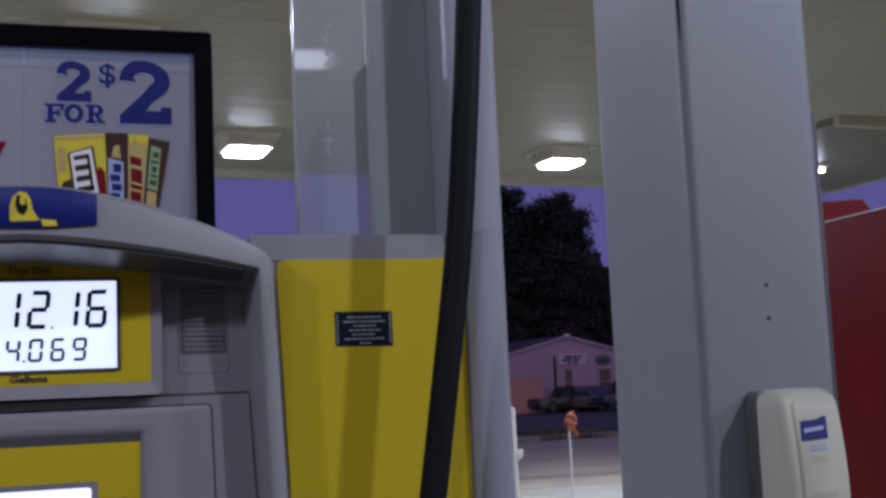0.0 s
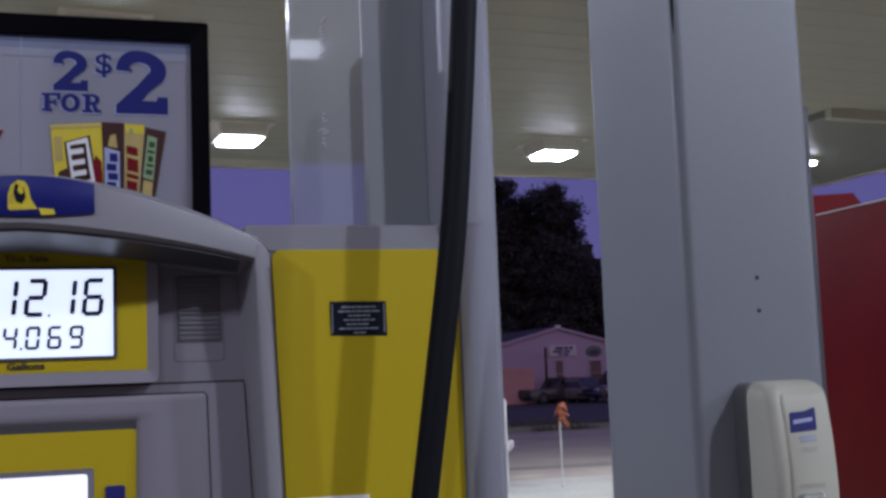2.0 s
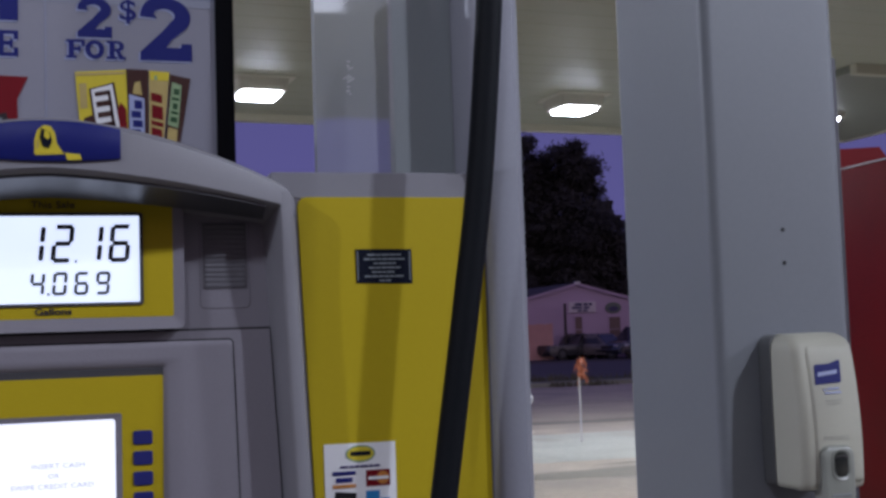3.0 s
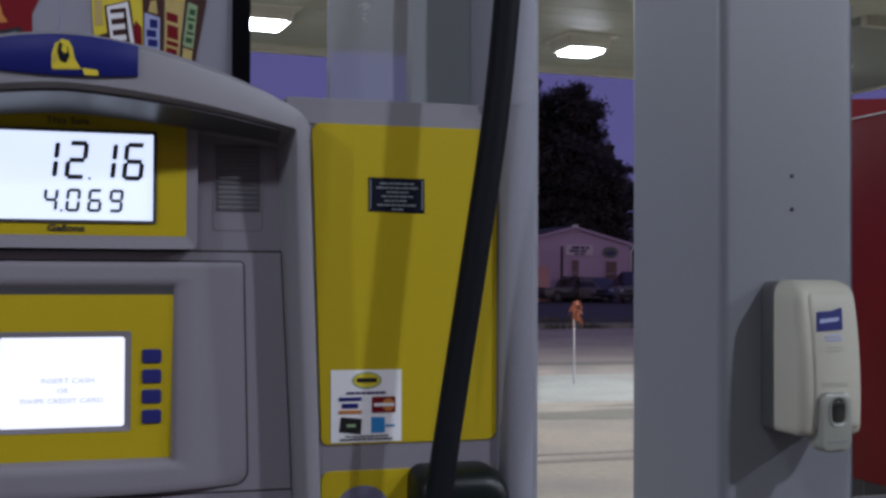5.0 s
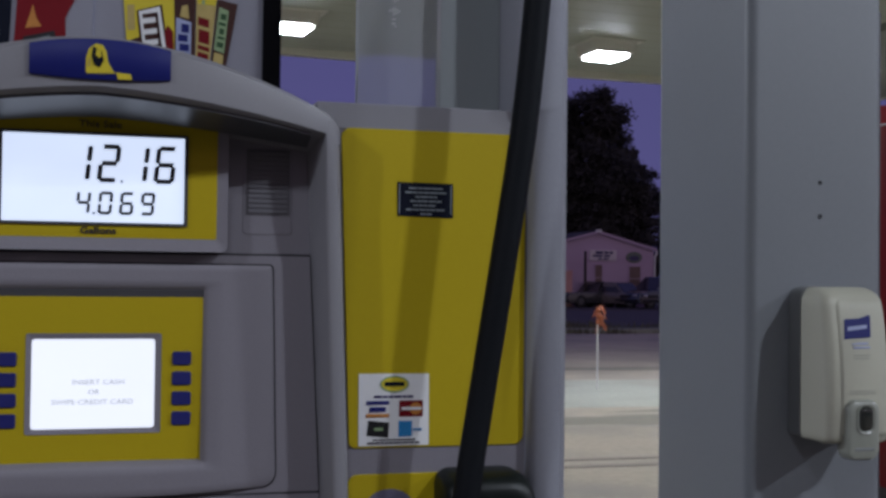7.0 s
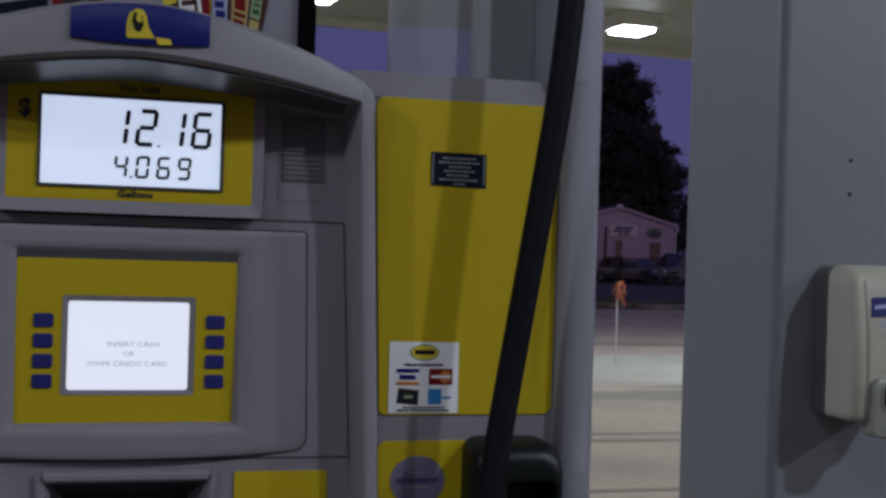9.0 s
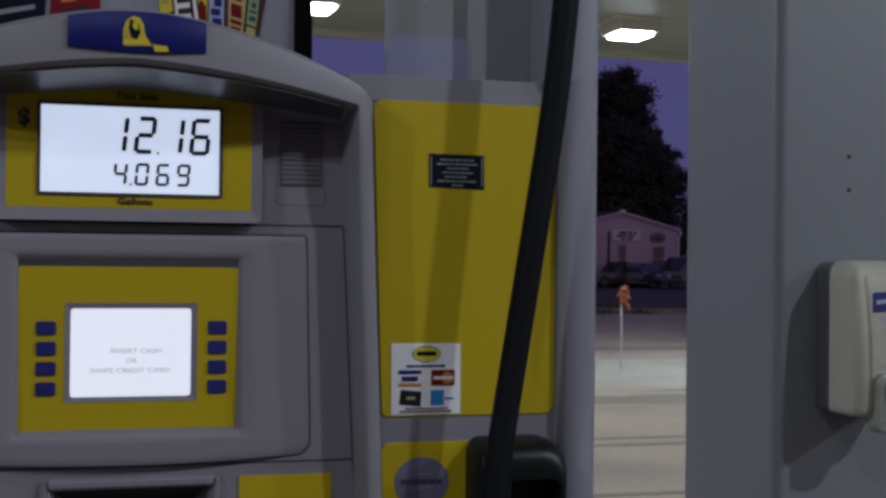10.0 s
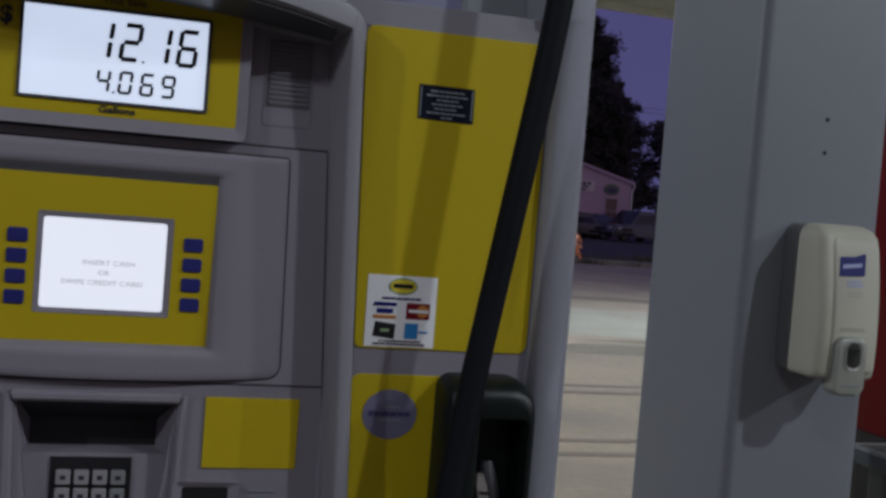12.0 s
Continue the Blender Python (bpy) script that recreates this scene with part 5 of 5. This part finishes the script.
def build_sanitizer():
    s = thing("sanitizer_dispenser", "cream plastic hand sanitizer dispenser on the column", "soap dispenser", (1.18, 0.514, 1.28))
    part("backplate", loft([[(x, y, z) for x, z in rrect(1.119, 1.243, 1.162, 1.409, [0.006, 0.006, 0.02, 0.02], 6)] for y in (0.512, 0.478)]), M["cream_dark"], s, "grey back plate", smooth=True)
    part("cover", moulded(1.1205, 1.2360, 1.1590, 1.4100, 0.4055, 0.484, 0.016, 0.026, 0.010), M["cream"], s, smooth=True)
    part("front_panel", moulded(1.1400, 1.2300, 1.1700, 1.4030, 0.4020, 0.43, 0.008, 0.026, 0.006), M["cream"], s, smooth=True)
    rows = []
    for y, g in ((0.41, 0.0), (0.388, 0.0), (0.382, 0.002), (0.3795, 0.006)):
        rows.append([(x, y, z) for x, z in rrect(1.1455 + g, 1.2045 - g, 1.135 + g, 1.2310 - g, 0.016, 7)])
    lever = part("push_lever", loft(rows), M["lever"], s, "pale grey push lever", smooth=True)
    part("lever_groove", box(1.157, 1.193, 0.3785, 0.382, 1.1505, 1.1555, 0.001, 1), M["cream_dark"], lever)
    part("window_rim", ring(rrect(1.1600, 1.1920, 1.1780, 1.2250, 0.0135, 7), rrect(1.1630, 1.1890, 1.1810, 1.2220, 0.011, 7), 0.3765, 0.381, 0.0015), M["lever"], lever)
    rows = [[(x, y, z) for x, z in rrect(1.1625 + g, 1.1895 - g, 1.1805 + g, 1.2225 - g, max(0.002, 0.0115 - g), 7)] for y, g in ((0.381, 0.0), (0.3775, 0.001), (0.3745, 0.004), (0.3732, 0.008))]
    part("level_window", loft(rows), M["window"], lever, "dark glossy level window", smooth=True)
    # slanting logo patch and faint print, following the swell of the front
    def printed(name, corners, lift, mat, label=""):
        bm = plate(corners, 0.4020 - lift, 0.4040)
        for v in bm.verts:
            v.co.y -= belly(v.co.z)
        part(name, bm, mat, s, label)
    printed("logo_plate", [(1.1490, 1.3270), (1.1950, 1.3295), (1.1975, 1.3310), (1.2000, 1.3640), (1.1975, 1.3655), (1.1790, 1.3600), (1.1550, 1.3590), (1.1515, 1.3570)], 0.0012, M["blue"], "blue logo patch")
    printed("logo_bar", [(1.1555, 1.3400), (1.1910, 1.3440), (1.1920, 1.3500), (1.1565, 1.3465)], 0.0018, M["shadow_blue"])
    for x0, x1, z in ((1.1630, 1.1680, 1.3170), (1.1700, 1.1920, 1.3182), (1.1650, 1.1950, 1.3118)):
        printed("front_print", [(x0, z), (x1, z + 0.0006), (x1, z + 0.0036), (x0, z + 0.0030)], 0.0012, M["shadow_blue"])
    for x0, x1, z in ((1.1650, 1.1940, 1.3005), (1.1650, 1.1920, 1.2955), (1.1550, 1.2020, 1.2435), (1.1550, 1.2020, 1.2395)):
        printed("front_print", [(x0, z), (x1, z), (x1, z + 0.0013), (x0, z + 0.0013)], 0.0009, M["faint_print"])
    part("drip_nub", tube([(1.150, 0.455, 1.163), (1.150, 0.455, 1.1525)], [0.006, 0.004], 10), M["lever"], s)


build_sanitizer()


# ---------------------------------------------------------------- red cabinet and bin beyond the column
def build_cabinet():
    c = thing("red_cabinet", "glossy dark red metal cabinet on a black base", "cabinet", (2.3, 1.1, 0))
    part("plinth", box(2.03, 2.66, 0.56, 1.50, 0.0, 0.878, 0.01), M["black"], c)
    rows = [[(x, y, z) for x, y in rrect(2.0 + g, 2.7 - g, 0.52 + g, 1.585 - g, 0.085, 9)] for z, g in ((0.876, 0.004), (0.882, 0.0), (1.832, 0.0), (1.838, 0.002), (1.8415, 0.006), (1.8425, 0.012))]
    part("body", loft(rows), M["red_paint"], c, smooth=True)
    # the sheen along the rounded top edge, put in as a pale strip
    part("edge_trim", loft([[(2.0 - o + n, y, 1.8380 + h) for o, n, h in ((0.0022, 0, 0), (0.0022, 0, 0.0040), (0, 0.009, 0.0062), (0, 0.009, 0.0030))] for y in (0.61, 1.499)]), M["stake"], c, "pale strip painted as the highlight on the rounded top edge")
    # the taller box at the back, with a sloped end
    rows = [[(2.07, y, 1.79), (2.36, y, 1.79), (2.345, y, 1.905), (2.312, y, 1.946), (2.07, y, 1.930)] for y in (1.75, 1.90)]
    part("rear_box", loft(rows), M["red_bright"], c, "bright red box at the back")
    part("rear_stand", box(2.10, 2.34, 1.55, 1.89, 0.0, 1.795, 0.006), M["black"], c)


build_cabinet()


def build_bin():
    b = thing("waste_bin", "dark green waste bin with a worn flat lid", "bin", (1.66, 0.58, 0.15))
    rows = [[(x, y, z) for x, y in rrect(1.53 + g, 1.92 - g, 0.34 + g, 0.80 - g, 0.03, 5)] for z, g in ((0.15, 0.03), (0.5, 0.012), (0.945, 0.0))]
    part("body", loft(rows), M["bin"], b, smooth=True)
    rows = [[(x, y, z) for x, y in rrect(1.506 + g, 1.935 - g, 0.32 + g, 0.815 - g, 0.02, 5)] for z, g in ((0.935, 0.004), (0.9365, 0.0), (0.962, 0.0), (0.9675, 0.003), (0.970, 0.010))]
    part("lid", loft(rows), M["bin_lid"], b, "scuffed grey-green lid", smooth=True)
    edge = ring(rrect(1.5050, 1.936, 0.319, 0.816, 0.02, 5), rrect(1.514, 1.927, 0.328, 0.807, 0.014, 5), -0.9715, -0.964)
    edge.transform(Matrix.Rotation(radians(-90), 4, "X"))
    part("lid_edge", edge, M["rim"], b, "pale worn lid edge")


build_bin()


# ---------------------------------------------------------------- across the forecourt
def build_marker():
    m = thing("marker_stake", "white marker stake with an orange ribbon flag", "stake", (6.15, 13.2, 0))
    part("rod", tube([(6.15, 13.2, 0), (6.153, 13.2, 0.4), (6.150, 13.2, 0.8), (6.155, 13.2, 1.02)], 0.011, 8), M["stake"], m, smooth=True)
    rng = random.Random(4)
    bm = bmesh.new()
    for k in range(7):
        a = rng.uniform(0, math.tau)
        r = 0.05 + 0.05 * rng.random()
        z = 0.82 + 0.24 * k / 6
        w = [(6.155 + math.cos(a) * r * t + 0.02 * rng.uniform(-1, 1), 13.2 + math.sin(a) * r * t, z - 0.10 * t * t + 0.05 * t) for t in (0, 0.4, 0.8, 1.2)]
        rows = [[(x, y - 0.004, zz - 0.03), (x + 0.012, y, zz + 0.03), (x + 0.012, y + 0.004, zz + 0.03), (x, y + 0.004, zz - 0.03)] for x, y, zz in w]
        loft(rows, bm=bm)
    for z0, z1 in ((0.84, 0.92), (0.92, 1.0), (1.0, 1.07)):
        tube([(6.155, 13.2, z0), (6.15 + 0.02, 13.195, (z0 + z1) / 2), (6.16, 13.2, z1)], [0.03, 0.048, 0.028], 8, bm=bm)
    tube([(6.16, 13.195, 0.90), (6.22, 13.19, 0.935), (6.27, 13.19, 0.915)], [0.035, 0.03, 0.012], 6, bm=bm)
    part("ribbon", bm, M["flag"], m, "crumpled orange ribbon")


build_marker()


def build_weeds():
    """Dry weeds along the kerb: thin upright blades."""
    rng = random.Random(12)
    verts, faces = [], []
    for i in range(5200):
        x, y = rng.uniform(4, 24), 28.25 - abs(rng.gauss(0, 0.10)) if i % 3 == 0 else rng.uniform(28.8, 30.9)
        z0 = 0.0 if y < 28.3 else 0.10
        if math.sin(x * 2.1) + math.sin(x * 5.3 + 1) + rng.uniform(-1, 1) < 0.1:
            continue
        h, a, w = rng.uniform(0.06, 0.24), rng.uniform(0, math.tau), 0.018
        n = len(verts)
        verts += [(x - w * math.cos(a), y - w * math.sin(a), z0), (x + w * math.cos(a), y + w * math.sin(a), z0), (x + rng.uniform(-0.08, 0.08), y + rng.uniform(-0.05, 0.05), z0 + h)]
        faces.append((n, n + 1, n + 2))
    me = bpy.data.meshes.new("kerb_weeds")
    me.from_pydata(verts, [], faces)
    me.materials.append(M["weed"])
    tagged(new("kerb_weeds", me), "dry brown weeds and grass along the kerb", "grass", kind="stuff")


build_weeds()


def build_bollard():
    p = thing("white_bollard", "slim white plastic bollard with a side cap", "bollard", (5.29, 13.0, 0))
    part("pipe", tube([(5.29, 13.0, 0), (5.29, 13.0, 1.12), (5.29, 13.0, 1.16), (5.29, 13.0, 1.18)], [0.055, 0.055, 0.05, 0.02], 14), M["stake"], p, smooth=True)
    part("side_cap", tube([(5.33, 12.98, 0.52), (5.37, 12.97, 0.58), (5.375, 12.97, 0.63), (5.37, 12.97, 0.655)], [0.03, 0.042, 0.042, 0.02], 12), M["stake"], p, smooth=True)


build_bollard()


def build_house():
    X0, X1, XA, ZL, ZR, ZA, Y0, Y1 = 20.6, 28.36, 25.12, 2.78, 3.07, 3.93, 58.0, 74.0
    h = thing("small_shop_building", "low lilac-sided shop building with a gable roof", "building", ((X0 + X1) / 2, 66, 0))
    rows = [[(X0, y, 0), (X1, y, 0), (X1, y, ZR), (XA, y, ZA), (X0, y, ZL)] for y in (Y0, Y1)]
    wall = part("wall", loft(rows), M["siding"], h)
    for k in range(18):
        z = 0.12 + k * 0.15
        part("siding_lap", box(X0 + 0.02, X1 - 0.02, Y0 - 0.018, Y0 + 0.01, z, z + 0.012), M["siding"], wall)
    for s, xe, ze in ((-1, X0, ZL), (1, X1, ZR)):
        bm = loft([[(xe + s * 0.10, y, ze - 0.02), (XA, y, ZA + 0.02), (XA, y, ZA + 0.12), (xe + s * 0.10, y, ze + 0.08)] for y in (Y0 - 0.1, Y1 + 0.3)])
        part("roof", bm, M["roof"], h, "dark shingle roof slope")
        bm = loft([[(xe + s * 0.12, y, ze - 0.07), (XA, y, ZA - 0.04), (XA, y, ZA + 0.10), (xe + s * 0.12, y, ze + 0.07)] for y in (Y0 - 0.16, Y0 - 0.10)])
        part("barge_board", bm, M["siding"], h, "pale painted barge board")
    part("ridge_vent", box(XA - 0.16, XA + 0.16, Y0 - 0.2, Y0 - 0.06, ZA + 0.02, ZA + 0.16, 0.02), M["white"], h)
    part("downspout", tube([(X1 + 0.12, Y0 - 0.08, ZR - 0.02), (X1 + 0.14, Y0 - 0.1, ZR - 0.2), (X1 + 0.03, Y0 - 0.08, ZR - 0.4), (X1 + 0.03, Y0 - 0.08, 0.1)], 0.05, 8), M["white"], h)
    # the roof of a lower wing behind the gable
    bm = loft([[(X0 - 1.5, y, 3.2), (XA - 1.4, y, 3.78), (XA - 1.4, y, 3.95), (X0 - 1.5, y, 3.9)] for y in (66.0, 72.0)])
    part("wing_roof", bm, M["roof"], h, "dark roof of the rear wing")
    for x0, x1, z0, z1 in ((24.95, 25.36, 0.85, 2.22), (26.92, 27.58, 0.85, 2.16)):
        w = part("window", box(x0, x1, Y0 - 0.03, Y0 + 0.05, z0, z1), M["blind"], h, "window with a drawn brown blind")
        part("window_frame", ring(rrect(x0 - 0.06, x1 + 0.06, z0 - 0.06, z1 + 0.06, 0.001, 2), rrect(x0, x1, z0, z1, 0.001, 2), Y0 - 0.06, Y0), M["siding"], w)
        part("glazing_bar", box(x0, x1, Y0 - 0.045, Y0, (z0 + z1) / 2 - 0.015, (z0 + z1) / 2 + 0.015), M["siding"], w)
    sg = part("shop_sign", box(24.62, 26.17, Y0 - 0.08, Y0, 2.45, 3.02, 0.01), M["board_white"], h, "white sign board with dark print")
    words("sign_print", [(24.95, 25.95, 2.80, 2.95), (24.80, 25.80, 2.64, 2.76), (25.10, 25.70, 2.49, 2.59)], Y0 - 0.085, M["violet"], sg, 0.42)
    k = [j * math.tau / 20 for j in range(20)]
    s2 = part("shop_sign", plate([(27.20 + 0.46 * math.cos(a), 2.655 + 0.30 * math.sin(a)) for a in k], Y0 - 0.07, Y0, 0.01), M["dull_green"], h, "faded green oval sign board")
    part("sign_print", plate([(27.20 + 0.30 * math.cos(a), 2.60 + 0.14 * math.sin(a)) for a in k], Y0 - 0.08, Y0 - 0.05), M["violet"], s2)


build_house()
pole = thing("yard_post", "dark wooden post beside the shop", "post", (24.08, 57.2, 0))
part("shaft", tube([(24.08, 57.2, 0), (24.09, 57.2, 2.88)], [0.09, 0.07], 8), M["bark"], pole)
part("cap", tube([(24.09, 57.2, 2.87), (24.09, 57.2, 2.92)], [0.1, 0.06], 8), M["bark"], pole)


def build_shed():
    s = thing("board_fence", "faded pink board fence panel beside the shop", "fence", (22.2, 56.6, 0))
    for k in range(13):
        x = 20.8 + k * 0.18
        part("board", box(x, x + 0.172, 56.6, 56.65, 0.04, 1.88 + 0.02 * math.sin(k * 1.7), 0.006, 1), M["pink"], s)
    part("rail", box(20.8, 23.13, 56.66, 56.72, 0.4, 0.5), M["pink"], s)
    part("rail", box(20.8, 23.13, 56.66, 56.72, 1.5, 1.6), M["pink"], s)


build_shed()


def build_car(name, label, paint, base, turn, length, height, truck=False):
    """A parked car along its own x axis, nose at +x."""
    c = thing(name, label, "car", (0, 0, 0), "cars parked by the shop")
    L, W, H = length / 2, 0.88, height
    belt = 0.58 * H
    prof = [(-L, 0.40), (-L - 0.02, 0.62), (-L + 0.05, belt), (0.30 * L, belt + 0.02), (0.62 * L, belt - 0.03), (0.95 * L, belt - 0.16), (L, 0.58), (L, 0.34), (L - 0.1, 0.24), (-L + 0.1, 0.24)]
    rows = []
    for y, k in ((-W, 0.90), (-W * 0.97, 0.97), (-W * 0.8, 1.0), (W * 0.8, 1.0), (W * 0.97, 0.97), (W, 0.90)):
        rows.append([(x * (0.985 if abs(y) > 0.8 * W else 1), y, 0.24 + (z - 0.24) * k) for x, z in prof])
    part("body", loft(rows), paint, c, smooth=True)
    rear = -0.92 * L if not truck else -0.10 * L
    cab = [(rear, belt - 0.03), (rear + 0.16 * L, H - 0.04), (rear + 0.30 * L, H), (0.10 * L, H - 0.01), (0.42 * L, belt - 0.02)]
    rows = [[(x, y * (1 if z < belt + 0.05 else 0.84), z) for x, z in cab] for y in (-W * 0.95, -W * 0.9, W * 0.9, W * 0.95)]
    part("cabin", loft(rows), paint, c, smooth=True)
    for s in (-1, 1):
        glass = [(rear + 0.14 * L, belt + 0.03), (0.31 * L, belt + 0.03), (0.10 * L, H - 0.09), (rear + 0.24 * L, H - 0.09)]
        rows = [[(x, s * (W * 0.95 + dy) * (1 if z < belt + 0.05 else 0.845), z) for x, z in glass] for dy in (0.006, -0.03)]
        part("side_window", loft(rows), M["pane"], c)
    rows = [[(0.405 * L + d, -W * 0.84, belt + 0.02), (0.405 * L + d, W * 0.84, belt + 0.02), (0.13 * L + d, W * 0.72, H - 0.05), (0.13 * L + d, -W * 0.72, H - 0.05)] for d in (0.02, -0.02)]
    part("windscreen", loft(rows), M["pane"], c)
    for s in (-1, 1):
        part("headlight", box(L - 0.09, L + 0.012, s * W * 0.70 - 0.14, s * W * 0.70 + 0.14, 0.60, 0.72, 0.02), M["chrome"], c)
    part("bumper", box(L - 0.12, L + 0.05, -W * 0.95, W * 0.95, 0.34, 0.48, 0.03), M["black"], c)
    part("grille", box(L - 0.06, L + 0.02, -W * 0.45, W * 0.45, 0.54, 0.68, 0.01), M["black"], c)
    for x in (-0.60 * L, 0.62 * L):
        for s in (-1, 1):
            w = part("wheel", tube([(x, s * (W - 0.20), 0.32), (x, s * (W - 0.17), 0.32), (x, s * (W + 0.0), 0.32), (x, s * (W + 0.012), 0.32)], [0.29, 0.32, 0.32, 0.28], 20), M["tyre"], c)
            part("rim", tube([(x, s * (W + 0.005), 0.32), (x, s * (W + 0.022), 0.32)], [0.19, 0.16], 14), M["wheel_rim"], w)
    c.matrix_basis = pose(*base, 0, 0, turn)
    return c


build_car("parked_suv", "dark blue sport utility car parked by the shop", M["car_blue"], (27.5, 55.6, 0), 200, 4.7, 1.62)
build_car("parked_car", "dull brown compact car parked by the shop", M["car_tan"], (25.6, 56.2, 0), -62, 4.3, 1.32)
build_car("parked_pickup", "charcoal pickup parked by the shop", M["car_dark"], (24.3, 57.0, 0), 15, 4.2, 1.35, True)
build_car("parked_car", "dark car parked farther along the yard", M["car_dark"], (31.4, 55.9, 0), 188, 4.4, 1.45)


def build_tree(base, height, spread, seed, label, low=0.25, count=34000, leaf=0.23):
    rng = random.Random(seed)
    t = thing("tree", label, "tree", base, "trees behind the shop")
    bx, by, bz = base
    trunk = bmesh.new()
    tube(smooth_path([(bx, by, bz), (bx + 0.1, by, height * 0.3), (bx - 0.15, by + 0.1, height * 0.6), (bx, by, height * 0.86)], 5), [0.34 * height / 12 * (1 - 0.055 * i) for i in range(16)], 9, bm=trunk)
    clumps = []
    for k in range(17):
        z0 = height * rng.uniform(low, 0.78)
        a = k * 2.4 + rng.uniform(-0.4, 0.4)
        fall = 1 - abs(z0 / height - 0.45) * 0.9
        r = spread * fall * rng.uniform(0.45, 1.0)
        tip = (bx + r * math.cos(a), by + r * math.sin(a), min(height * 0.97, z0 + height * rng.uniform(0.08, 0.22)))
        mid = (bx + 0.5 * r * math.cos(a), by + 0.5 * r * math.sin(a), z0 + height * 0.04)
        tube(smooth_path([(bx, by, z0), mid, tip], 3), [0.13, 0.115, 0.10, 0.085, 0.07, 0.05, 0.03], 6, bm=trunk)
        clumps.append((tip, rng.uniform(0.11, 0.2) * height * (0.6 + 0.4 * fall)))
        clumps.append((mid, rng.uniform(0.10, 0.16) * height))
    for k in range(5):
        clumps.append(((bx + rng.uniform(-0.22, 0.22) * spread, by + rng.uniform(-0.3, 0.3) * spread, height * rng.uniform(0.82, 0.95)), height * rng.uniform(0.05, 0.09)))
    part("trunk", trunk, M["bark"], t, smooth=True)
    # every bough carries several tight sprays of leaves, with air between them
    sprays = []
    for (cx, cy, cz), r in clumps:
        for k in range(9):
            d = Vector((rng.gauss(0, 1), rng.gauss(0, 1), rng.gauss(0, 0.8))).normalized() * r * rng.uniform(0.25, 0.86)
            sprays.append(((cx + d.x, cy + d.y, cz + d.z), r * rng.uniform(0.26, 0.50)))
    verts, faces = [], []
    for i in range(count):
        (cx, cy, cz), r = sprays[i % len(sprays)]
        d = Vector((rng.gauss(0, 1), rng.gauss(0, 1), rng.gauss(0, 0.7))).normalized() * r * rng.random() ** 0.5
        p = Vector((cx, cy, cz)) + d
        if p.z < 0.8:
            continue
        u = Vector((rng.gauss(0, 1), rng.gauss(0, 1), rng.gauss(0, 1))).normalized()
        w = u.orthogonal().normalized()
        s = leaf * rng.uniform(0.5, 1.2)
        n = len(verts)
        verts += [p - u * s, p + w * s * 0.42 + u * 0.1 * s, p + u * s, p - w * s * 0.42 + u * 0.1 * s]
        faces.append((n, n + 1, n + 2, n + 3))
    me = bpy.data.meshes.new("crown")
    me.from_pydata(verts, [], faces)
    me.materials.append(M["leaf"])
    crown = new("crown", me)
    crown.parent = t
    crown.matrix_parent_inverse = Matrix.Translation(-t.location)
    tagged(crown, "dark leafy crown with gaps")


DARK = "tall dark leafy tree against the dusk sky"
build_tree((29.6, 79.5, 0), 15.8, 1.8, 8, DARK, 0.2)
build_tree((33.9, 78.5, 0), 15.6, 1.6, 12, DARK, 0.2)
build_tree((36.2, 79, 0), 11.0, 1.2, 7, DARK, 0.1)
build_tree((31.9, 80.5, 0), 14.7, 1.6, 14, DARK, 0.2)
build_tree((35.0, 80, 0), 14.3, 1.2, 8, DARK, 0.2)
build_tree((31.0, 83, 0), 12.6, 3.6, 27, DARK, 0.1)
build_tree((39.8, 84, 0), 8.6, 3.4, 21, "lower dark leafy tree behind the yard", 0.1, 9000)
build_tree((25.0, 82, 0), 13.0, 4.2, 33, DARK, 0.15, 9000)
build_tree((44.5, 86, 0), 9.8, 4.2, 41, "lower dark leafy tree behind the yard", 0.1, 9000)
build_tree((15.4, 88, 0), 11.9, 1.9, 17, "lower dark leafy tree behind the yard", 0.1, 7000)


def build_wires():
    w = thing("overhead_cables", "thin dark overhead cables across the road", "cable", (20, 50, 8))
    for z, y, sag in ((6.2, 50, 0.4), (6.5, 51, 0.5)):
        part("cable", tube([(-60 + 6 * i, y, z + sag * ((i - 14) / 14) ** 2) for i in range(29)], 0.009, 5), M["cable"], w)
    for x in (-60, 108):
        part("cable_pole", tube([(x, 50.5, 0), (x, 50.5, 10.5)], [0.18, 0.12], 8), M["bark"], w)


build_wires()
